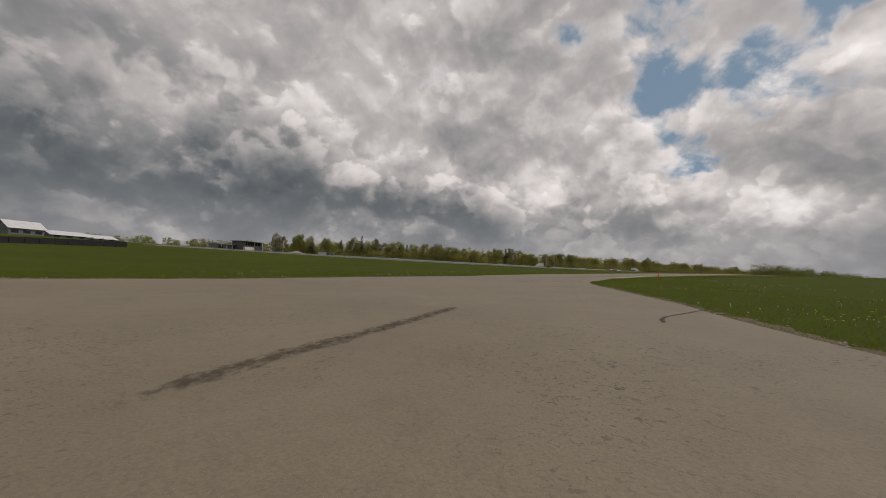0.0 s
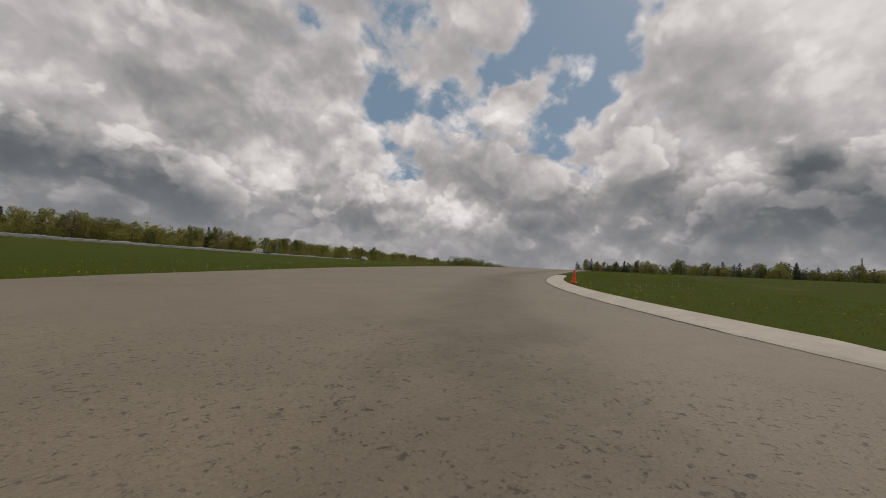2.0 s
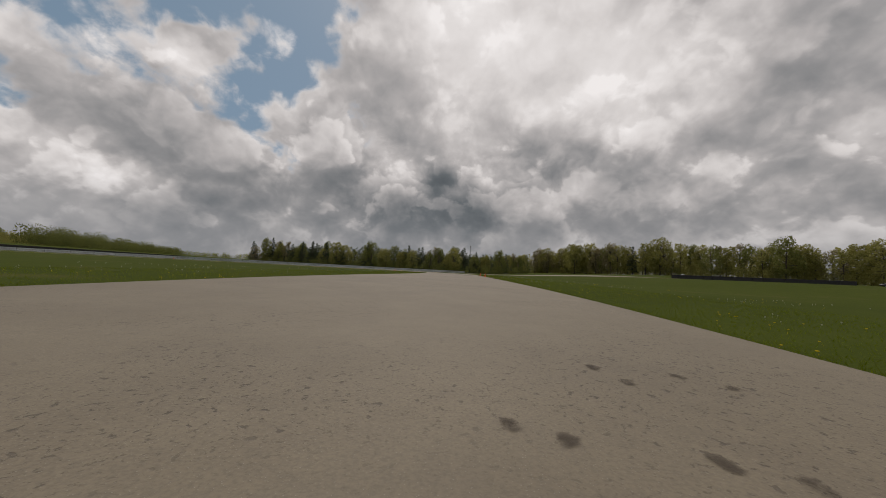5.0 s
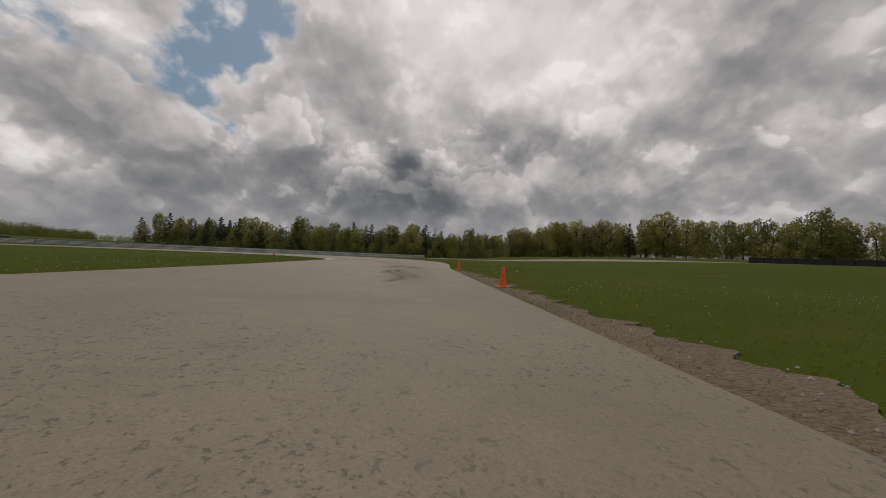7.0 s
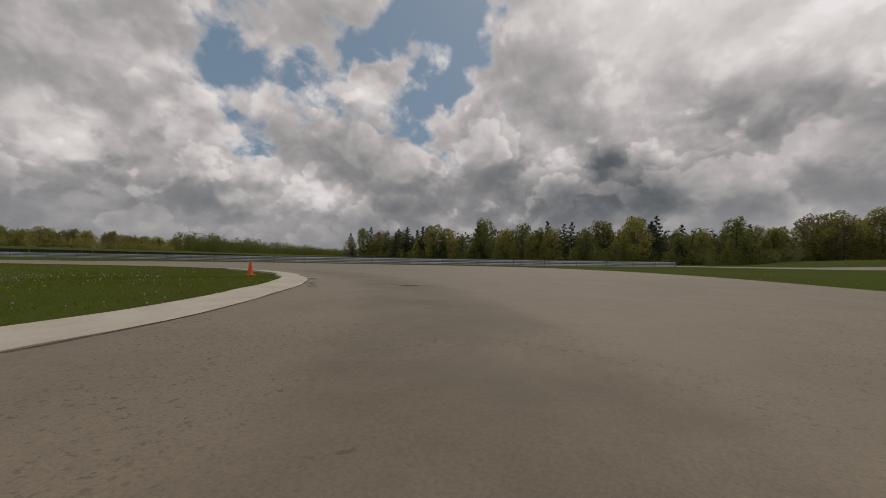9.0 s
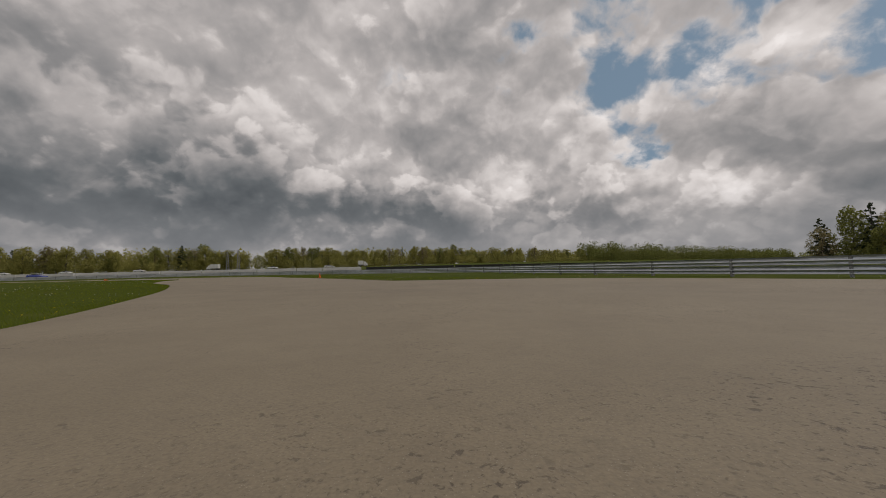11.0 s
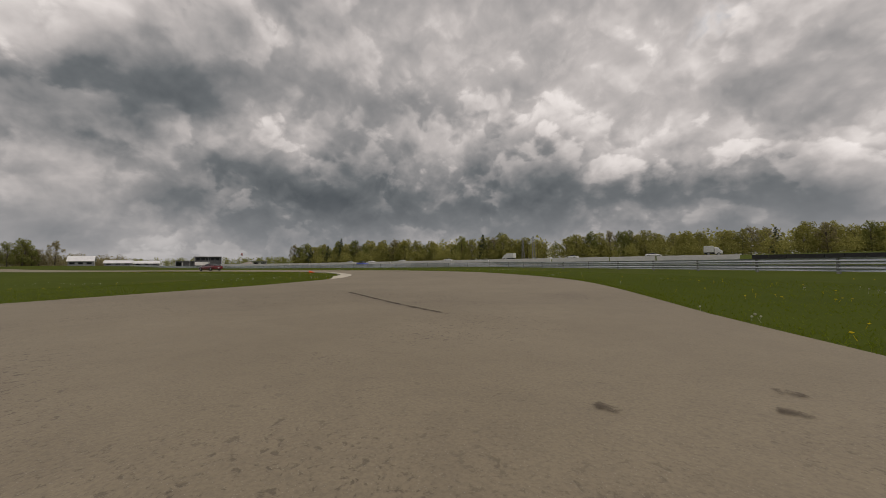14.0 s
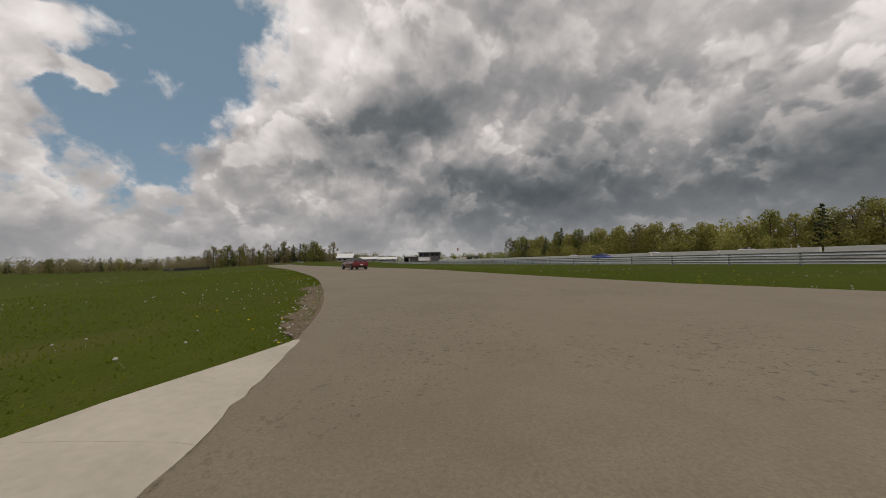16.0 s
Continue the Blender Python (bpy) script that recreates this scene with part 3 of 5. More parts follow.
# ------------------------------------------------------------------ guardrails
def guardrail(points, label, rails=2, base=0.09, pitch=0.355, span_m=8.0):
    line = spline(points, 0.5)
    side = -sideways(line)
    root = tagged(new("guardrail"), label, "guardrail")
    d = np.concatenate([[0], np.cumsum(np.linalg.norm(np.diff(line[:, :2], axis=0), axis=1))])
    post = bpy.data.meshes.new("post")
    bm = boxed((-0.05, -0.08, -0.35), (0.05, 0.08, base + pitch * rails - 0.02), 0.008)
    bm.to_mesh(post)
    bm.free()
    post.materials.append(POST_STEEL)
    prof = [(-0.165, 0.0), (-0.128, -0.012), (-0.105, -0.078), (-0.060, -0.078), (-0.028, 0.0), (0.028, 0.0), (0.060, -0.078), (0.105, -0.078), (0.128, -0.012), (0.165, 0.0)]
    for s0 in np.arange(0, d[-1] - 0.5, span_m):
        a0, b0 = np.searchsorted(d, s0), min(np.searchsorted(d, s0 + span_m), len(d) - 1)
        i = np.unique(np.linspace(a0, b0, 6).astype(int))
        if len(i) < 2:
            continue
        for k in range(rails):
            rows = []
            zc = base + pitch * (k + 0.5)
            for h, o in prof:
                xy = line[i, :2] + side[i] * (o + 0.09)
                rows.append(np.column_stack([xy, terrain(xy[:, 0], xy[:, 1]) + zc + h]))
            g = np.stack(rows, 1)
            back = g.copy()
            back[..., :2] -= side[i][:, None, :] * 0.006
            q, m = len(prof), len(i)
            front = [(a * q + b, a * q + b + 1, (a + 1) * q + b + 1, (a + 1) * q + b) for a in range(m - 1) for b in range(q - 1)]
            off = m * q
            rear = [tuple(off + v for v in f[::-1]) for f in front]
            rim = [(a * q + e, (a + 1) * q + e, off + (a + 1) * q + e, off + a * q + e) for a in range(m - 1) for e in (0, q - 1)]
            me = mesh_from("rail", np.concatenate([g.reshape(-1, 3), back.reshape(-1, 3)]), front + rear + rim, STEEL, True)
            part("rail", me, STEEL, root)
        for s in np.arange(s0, min(s0 + span_m, d[-1]), 4.0):
            j = min(np.searchsorted(d, s), len(d) - 1)
            ob = new("post", post)
            ob.parent = root
            x, y = line[j, :2]
            ob.matrix_basis = pose(x, y, ground_at(x, y), 0, 0, math.degrees(math.atan2(side[j, 1], side[j, 0])) + 90)
    return root


guardrail([(112, 167.5), (93, 166.0), (60, 164.5), (20, 164), (-60, 164), (-150, 165)], "double galvanised steel W-beam guardrail on steel posts beside the straight")
guardrail([(197, 51.5), (189, 58), (182, 66.5), (177.8, 75.5), (172.8, 84.5), (168, 94.5), (165, 107), (161.5, 124), (151, 137), (143, 144.5), (133, 153), (122, 160), (109, 167)], "double galvanised steel W-beam guardrail round the outside of the bend")


# ------------------------------------------------------------------ trees
def leaf_cloud(rng, centres, radii, count, size, flat=0.75):
    """Many small leaf sprays, as folded quads, scattered through lumps of crown."""
    verts, faces = [], []
    w8 = np.array(radii) ** 2
    pick = rng.choice(len(centres), count, p=w8 / w8.sum())
    d = rng.normal(size=(count, 3))
    d /= np.linalg.norm(d, axis=1, keepdims=True)
    r = np.array(radii)[pick] * rng.uniform(0.45, 1.05, count) ** 0.6
    c = np.array(centres)[pick] + d * r[:, None] * (1, 1, flat)
    t = rng.normal(size=(count, 3))
    t /= np.linalg.norm(t, axis=1, keepdims=True)
    b = np.cross(t, d)
    b /= np.linalg.norm(b, axis=1, keepdims=True) + 1e-6
    s = size * rng.uniform(0.5, 1.3, count)[:, None]
    a = np.stack([c - t * s - b * s * 0.6, c + t * s - b * s * 0.5, c + t * s * 0.8 + b * s * 0.6, c - t * s * 0.7 + b * s * 0.5], 1)
    a[:, 2:, 2] -= 0.25 * size
    return a.reshape(-1, 3), [(4 * i, 4 * i + 1, 4 * i + 2, 4 * i + 3) for i in range(count)]


def broadleaf(seed, height, spread, leaf, label, count=2300):
    rng = np.random.default_rng(seed)
    root = tagged(new("tree"), label, "tree", "woodland edge")
    bm = bmesh.new()
    top = Vector((rng.normal() * 0.3, rng.normal() * 0.3, height * 0.8))
    fork = top * 0.38
    tube(bm, (0, 0, -0.4), fork, 0.022 * height, 0.015 * height, 8)
    tube(bm, fork, top, 0.015 * height, 0.003 * height, 7)
    centres, radii = [], []
    for k in range(20):
        f = (k + 0.5) / 20
        a = k * 2.4 + rng.uniform(-0.5, 0.5)
        reach = spread * math.sin(math.pi * (0.14 + 0.78 * f)) ** 0.8 * rng.uniform(0.45, 1.0)
        p = fork + (top - fork) * max(0.0, f - 0.25)
        q = Vector((math.cos(a) * reach, math.sin(a) * reach, height * (0.10 + 0.82 * f)))
        tube(bm, p, q, 0.007 * height, 0.002 * height, 5)
        centres.append(tuple(q))
        radii.append(spread * rng.uniform(0.26, 0.42))
    part("trunk", bm, BARK, root)
    v, f = leaf_cloud(rng, centres, radii, count, 0.0175 * height, 1.15)
    part("crown", mesh_from("crown", v, f, leaf), leaf, root)
    return root


def conifer(seed, height, spread, label, count=1700):
    rng = np.random.default_rng(seed)
    root = tagged(new("tree"), label, "tree", "woodland edge")
    bm = bmesh.new()
    tube(bm, (0, 0, -0.4), (0, 0, height * 0.97), 0.018 * height, 0.002 * height, 7)
    centres, radii = [], []
    for k in range(30):
        f = (k + 0.5) / 30
        a = k * 2.4
        reach = spread * (1 - f) ** 0.62 * rng.uniform(0.45, 1.15)
        z = height * (0.14 + 0.84 * f)
        tube(bm, (0, 0, z), (math.cos(a) * reach, math.sin(a) * reach, z - 0.12 * reach), 0.004 * height, 0.001 * height, 4)
        for g in (0.45, 0.9):
            centres.append((math.cos(a) * reach * g, math.sin(a) * reach * g, z - 0.1 * reach * g))
            radii.append(max(0.35, spread * 0.26 * (1.1 - f)))
    part("trunk", bm, BARK, root)
    v, f = leaf_cloud(rng, centres, radii, count, 0.0185 * height, 0.6)
    part("crown", mesh_from("crown", v, f, NEEDLES), NEEDLES, root)
    return root


SPRING = "broadleaf tree in fresh yellow-green spring leaf on a grey trunk"
DEEP = "broadleaf tree with a full mid-green crown at the field edge"
BARE = "half-bare tree with brown budding twigs and open crown"
PINE = "dark green conifer with a narrow pointed crown"
KINDS = [broadleaf(1, 12, 3.6, LEAF_SPRING, SPRING), broadleaf(2, 13, 4.2, LEAF_SPRING, SPRING, 2500), broadleaf(3, 11, 3.4, LEAF_GREEN, DEEP),
         broadleaf(4, 14, 4.0, LEAF_GREEN, DEEP, 2500), broadleaf(5, 12, 3.4, LEAF_BROWN, BARE, 1400), broadleaf(6, 14, 3.2, LEAF_BROWN, BARE, 1150),
         conifer(7, 13, 3.3, PINE), conifer(8, 12, 3.6, PINE), conifer(9, 15, 3.2, PINE)]
used = set()


def plant(kind, x, y, scale, turn):
    ob = KINDS[kind]
    m = pose(x, y, ground_at(x, y), 0, 0, turn)
    if kind not in used:
        used.add(kind)
        ob.matrix_basis = m
        ob.scale = (scale, scale, scale)
        return ob
    got = copy_thing(ob, m)
    got.matrix_basis = m @ Matrix.Diagonal((scale, scale, scale, 1))
    return got


def tree_belt(points, gap, depth, mix, low, high, seed):
    rng = np.random.default_rng(seed)
    line = spline(points, 1.0)
    side = sideways(line)
    s = 0.0
    while s < len(line) - 1:
        i = int(s)
        off = -rng.uniform(0, depth)
        x, y = line[i, 0] + side[i, 0] * off, line[i, 1] + side[i, 1] * off
        plant(int(rng.choice(len(KINDS), p=mix)), x, y, rng.uniform(low, high), rng.uniform(0, 360))
        s += gap * rng.uniform(0.6, 1.4)


def odds(*w):
    w = np.array(w, float)
    return w / w.sum()


tree_belt([(-120, 252), (-60, 249), (0, 246)], 3.2, 14, odds(4, 4, 3, 3, 1, 1, .5, .5, .6), 0.85, 1.1, 16)
tree_belt([(4, 247), (40, 254), (80, 268), (160, 300), (260, 345), (420, 420)], 2.9, 14, odds(5, 5, 2, 2, 1, 1, .3, .3, .05), 0.70, 0.96, 11)
tree_belt([(262, 170), (252, 140), (244, 98), (243, 58), (262, 32), (290, 15), (322, 2)], 2.5, 12, odds(2, 2, 2.5, 2.5, 1, 1, 2.4, 2.4, 1), 0.75, 1.0, 12)
tree_belt([(330, 5), (300, -10), (272, -22), (252, -42), (226, -78), (198, -104)], 3.2, 14, odds(5, 5, 1, 1, 2, 2, .6, .6, .6), 1.1, 1.5, 13)
tree_belt([(-170, 55), (-175, 85), (-182, 112), (-205, 138)], 4.0, 16, odds(1, 1, 1, 2, 3, 3, 1, 1, 1), 0.9, 1.25, 14)
tree_belt([(-150, -60), (-190, 0), (-215, 55)], 5.0, 16, odds(1, 1, 1, 2, 3, 3, 1, 1, 1), 0.6, 0.85, 15)


def far_woods(points, depth, height, seed, label, count, leaf=LEAF_GREEN, sprays=130, leaf_size=0.036):
    """A distant wood: crowns of leaf sprays packed along a line, in one sheet of stuff."""
    rng = np.random.default_rng(seed)
    line = spline(points, 4.0)
    side = sideways(line)
    n = count
    i = rng.integers(0, len(line), n)
    off = -rng.uniform(0, depth, n)
    xy = line[i, :2] + side[i] * off[:, None] + rng.normal(size=(n, 2)) * 2
    h = height * rng.uniform(0.55, 1.05, n)
    z = terrain(xy[:, 0], xy[:, 1])
    V, F = [], []
    for k in range(n):
        c = [(xy[k, 0], xy[k, 1], z[k] + h[k] * f) for f in (0.25, 0.5, 0.75)]
        v, f = leaf_cloud(rng, c, [h[k] * 0.34, h[k] * 0.36, h[k] * 0.25], sprays, leaf_size * h[k])
        o = 4 * sprays * k
        V.append(v)
        F += [tuple(o + q for q in t) for t in f]
    tagged(new("woods", mesh_from("woods", np.concatenate(V), F, leaf)), label, "woods", kind="stuff")


far_woods([(-110, 262), (0, 258), (80, 282), (160, 316), (270, 362), (440, 440), (700, 560)], 40, 13.0, 21, "distant mixed spring woodland along the field edge", 1100, LEAF_SPRING)
far_woods([(274, 172), (264, 140), (258, 95), (258, 58), (275, 38), (310, 20), (345, 5)], 30, 12.5, 22, "dark mixed woodland behind the guardrail", 420, NEEDLES)
far_woods([(345, 5), (305, -22), (280, -36), (262, -54), (236, -88), (208, -116)], 26, 18, 23, "spring woodland at the far side of the field", 150, LEAF_SPRING)
far_woods([(700, 560), (760, 300), (700, 60), (600, -200), (300, -450), (-100, -520), (-450, -350), (-560, 0), (-420, 260), (-260, 330), (-110, 300)], 50, 13, 24, "low distant woods on the horizon", 1800, LEAF_GREEN, 95, 0.05)


far_woods([(-160, -40), (-185, 20), (-185, 85), (-195, 120), (-225, 150), (-260, 190)], 40, 11, 28, "brownish spring woodland at the west field edge", 420, LEAF_BROWN)
far_woods([(262, 282), (300, 300), (360, 335), (470, 395), (600, 470)], 20, 13.5, 29, "spring woodland on the rise beyond the straight", 260, LEAF_GREEN, 300, 0.026)
far_woods([(-110, 250), (0, 243), (80, 264), (160, 296), (260, 340), (420, 414)], 8, 7.0, 25, "low green undergrowth along the wood's edge", 620, LEAF_SPRING)
far_woods([(262, 168), (250, 140), (241, 98), (240, 58), (260, 30), (292, 12), (328, 2)], 8, 5.0, 26, "low undergrowth below the dark woodland", 260, LEAF_GREEN)
far_woods([(328, 2), (298, -13), (269, -24), (249, -44), (223, -80), (195, -106)], 8, 6.5, 27, "low undergrowth below the spring woodland", 220, LEAF_SPRING)


# ------------------------------------------------------------------ cones
def traffic_cone(height=0.47):
    root = tagged(new("traffic_cone"), "orange plastic traffic cone with a square base on the grass", "traffic cone", "cones at the track edge")
    bm = bmesh.new()
    rings = [(0.098, 0.032), (0.090, 0.05), (0.060, 0.24), (0.032, height - 0.01), (0.026, height), (0.018, height - 0.015)]
    loops = []
    for r0, z in rings:
        loops.append([bm.verts.new((math.cos(a) * r0, math.sin(a) * r0, z)) for a in np.linspace(0, 2 * math.pi, 20, endpoint=False)])
    for a, b in zip(loops, loops[1:]):
        for i in range(20):
            bm.faces.new((a[i], a[(i + 1) % 20], b[(i + 1) % 20], b[i]))
    bm.faces.new(loops[-1])
    part("cone_body", bm, CONE_ORANGE, root, smooth=True)
    part("base_plate", boxed((-0.125, -0.125, 0.0), (0.125, 0.125, 0.034), 0.012), CONE_ORANGE, root)
    return root


CONES = [(23.8, 39.8, 10), (147.6, 68.4, 30), (144.28, 117.77, 32), (124.7, 50.5, 20), (115.1, 50.5, 15)]
first = traffic_cone()
for k, (x, y, turn) in enumerate(CONES):
    m = pose(x, y, ground_at(x, y) + 0.01, 0, 0, turn)
    if k:
        copy_thing(first, m)
    else:
        first.matrix_basis = m
fallen = copy_thing(first, pose(108.5, 136.4, ground_at(108.5, 136.4) + 0.14, 0, 96, 62))
tagged(fallen, "orange traffic cone knocked over on its side in grass", "traffic cone")


# ------------------------------------------------------------------ buildings
def barn(x, y, turn, length, width, wall, ridge, label):
    root = thing("barn", label, "barn", x, y, None, turn)
    lx, wy = length / 2, width / 2
    bm = bmesh.new()
    v = [bm.verts.new(p) for p in [(-lx, -wy, -0.5), (lx, -wy, -0.5), (lx, wy, -0.5), (-lx, wy, -0.5), (-lx, -wy, wall), (lx, -wy, wall), (lx, wy, wall), (-lx, wy, wall), (-lx, 0, ridge), (lx, 0, ridge)]]
    for f in [(0, 1, 5, 4), (2, 3, 7, 6), (1, 2, 6, 9, 5), (3, 0, 4, 8, 7)]:
        bm.faces.new([v[i] for i in f])
    part("wall", bm, BOARD_GREY, root)
    roof_bm = bmesh.new()
    for sgn in (-1, 1):
        e = 0.6
        rise = (ridge - wall) / wy
        a = [(-lx - e, sgn * (wy + e), wall - rise * e + 0.05), (lx + e, sgn * (wy + e), wall - rise * e + 0.05), (lx + e, 0, ridge + 0.05), (-lx - e, 0, ridge + 0.05)]
        lowv = [roof_bm.verts.new(p) for p in a]
        upv = [roof_bm.verts.new((p[0], p[1], p[2] + 0.16)) for p in a]
        roof_bm.faces.new(upv)
        roof_bm.faces.new(lowv[::-1])
        for i in range(4):
            roof_bm.faces.new((lowv[i], lowv[(i + 1) % 4], upv[(i + 1) % 4], upv[i]))
    bmesh.ops.recalc_face_normals(roof_bm, faces=roof_bm.faces[:])
    part("roof", roof_bm, ROOF_WHITE, root)
    for k in range(3):
        px = -lx + length * (k + 0.5) / 3
        part("window", boxed((px - 1.1, -wy - 0.06, 0.9), (px + 1.1, -wy + 0.02, 2.1), 0.02), DARK_GLASS, root)
    part("door", boxed((lx - 0.02, -1.6, 0.0), (lx + 0.07, 1.6, 3.0), 0.02), BOARD_WHITE, root)
    return root


barn(-171, 146, 78, 11, 8, 3.0, 5.7, "grey barn with a steep white metal roof")
barn(-171, 163, 74, 13, 8, 1.9, 3.5, "long low grey barn with a white metal roof")
barn(-170, 177, 76, 13, 8, 1.8, 3.3, "long low grey barn with a white metal roof beside the paddock")


def race_tower(x, y, turn):
    root = thing("control_tower", "dark grey two-storey race control building with white front panel", "building", x, y, None, turn)
    part("wall", boxed((-6.6, -4, -0.5), (6.6, 4, 2.6), 0.03), BOARD_DARK, root)
    part("upper_storey", boxed((-6.2, -3.6, 2.6), (6.6, 3.6, 5.2), 0.03), BOARD_DARK, root)
    part("front_panel", boxed((-6.5, -4.5, 0.4), (0.6, -4.05, 2.4), 0.03), BOARD_WHITE, root, "white painted front panel")
    part("roof", boxed((-6.8, -5.0, 5.2), (6.9, 4.2, 5.5), 0.03), POST_STEEL, root)
    for k in range(5):
        part("window", boxed((-5.7 + 2.3 * k, -3.68, 3.3), (-3.8 + 2.3 * k, -3.58, 4.7), 0.01), DARK_GLASS, root)
    for sx in (-6.5, 0.0, 6.5):
        part("post", boxed((sx - 0.1, -4.9, -0.5), (sx + 0.1, -4.7, 5.2), 0.01), BOARD_GREY, root)
    return root


race_tower(-104.5, 193.0, 75)


# ------------------------------------------------------------------ walls along the straight
def wall_run(name, points, height, thick, mat, label, category, unit):
    """A wall of separate units set end to end along a line."""
    line = spline(points, 0.5)
    d = np.concatenate([[0], np.cumsum(np.linalg.norm(np.diff(line[:, :2], axis=0), axis=1))])
    root = tagged(new(name), label, category)
    bm = boxed((-unit / 2 + 0.015, -thick / 2, -0.3), (unit / 2 - 0.015, thick / 2, height), 0.03)
    for v in bm.verts:
        if v.co.z > height * 0.5:
            v.co.y *= 0.55
    me = bpy.data.meshes.new("wall_unit")
    bm.to_mesh(me)
    bm.free()
    me.materials.append(mat)
    for s in np.arange(unit / 2, d[-1], unit):
        j = min(np.searchsorted(d, s), len(d) - 2)
        t = line[j + 1, :2] - line[j, :2]
        ob = new("wall_unit", me)
        ob.parent = root
        ob.matrix_basis = pose(line[j, 0], line[j, 1], ground_at(*line[j, :2]), 0, 0, math.degrees(math.atan2(t[1], t[0])))
    return root


wall_run("concrete_wall", [(138, 195), (80, 195), (0, 195), (-90, 195)], 1.0, 0.6, WALL_CONCRETE, "long pale concrete barrier wall beyond the main straight", "wall", 4.0)
wall_run("tyre_wall", [(139, 195.5), (165, 196), (190, 193), (230, 182)], 0.85, 0.8, RUBBER, "black rubber tyre wall beyond the main straight", "tyre wall", 2.0)
wall_run("tyre_wall", [(166, -4), (150, -12), (136, -21)], 1.0, 0.9, RUBBER, "black rubber tyre wall beside the far circuit leg", "tyre wall", 2.0)
wall_run("tyre_wall", [(-88, 68), (-82, 77), (-75, 86)], 1.3, 0.9, RUBBER, "long black tyre wall across the infield grass", "tyre wall", 2.0)


# ------------------------------------------------------------------ vehicles
def loft(sections):
    """A closed body through rounded sections, each a list of points round the car."""
    bm = bmesh.new()
    loops = [[bm.verts.new(p) for p in s] for s in sections]
    n = len(loops[0])
    for a, b in zip(loops, loops[1:]):
        for i in range(n):
            bm.faces.new((a[i], a[(i + 1) % n], b[(i + 1) % n], b[i]))
    bm.faces.new(loops[0][::-1])
    bm.faces.new(loops[-1])
    bmesh.ops.recalc_face_normals(bm, faces=bm.faces[:])
    return bm


def ring(x, half, low, high, crown=0.05, tuck=0.9):
    """A car-body section at x: sides bulging at the belt, rounded shoulders."""
    pts = [(0.0, low), (half * tuck * 0.7, low), (half * tuck, low + 0.04), (half, low + (high - low) * 0.45), (half * 0.985, low + (high - low) * 0.72), (half * 0.93, high - 0.03), (half * 0.72, high + crown * 0.6), (0.0, high + crown)]
    return [(x, y, z) for y, z in pts] + [(x, -y, z) for y, z in pts[-2:0:-1]]


def wheel_part(parent, x, y, r=0.31, wide=0.2):
    bm = bmesh.new()
    prof = [(r * 0.66, wide / 2), (r * 0.94, wide / 2), (r, wide * 0.36), (r, -wide * 0.36), (r * 0.94, -wide / 2), (r * 0.66, -wide / 2)]
    loops = [[bm.verts.new((math.cos(a) * q, o, math.sin(a) * q)) for q, o in prof] for a in np.linspace(0, 2 * math.pi, 24, endpoint=False)]
    for k in range(24):
        for i in range(len(prof)):
            bm.faces.new((loops[k][i], loops[k][(i + 1) % 6], loops[(k + 1) % 24][(i + 1) % 6], loops[(k + 1) % 24][i]))
    bmesh.ops.recalc_face_normals(bm, faces=bm.faces[:])
    wheel = part("wheel", bm, RUBBER, parent)
    wheel.location = (x, y, r)
    bm = bmesh.new()
    sgn = 1 if y > 0 else -1
    for k in range(5):
        box(bm, (0.03, sgn * wide * 0.18, -0.03), (r * 0.66, sgn * wide * 0.40, 0.03), Matrix.Rotation(k * 2 * math.pi / 5, 4, "Y"))
    bmesh.ops.create_cone(bm, cap_ends=True, segments=16, radius1=0.06, radius2=0.05, depth=0.1, matrix=Matrix.Translation((0, sgn * wide * 0.36, 0)) @ Matrix.Rotation(math.pi / 2, 4, "X"))
    bmesh.ops.create_cone(bm, cap_ends=True, segments=24, radius1=r * 0.69, radius2=r * 0.69, depth=0.02, matrix=Matrix.Translation((0, sgn * wide * 0.02, 0)) @ Matrix.Rotation(math.pi / 2, 4, "X"))
    part("rim", bm, ALLOY, wheel)
    return wheel


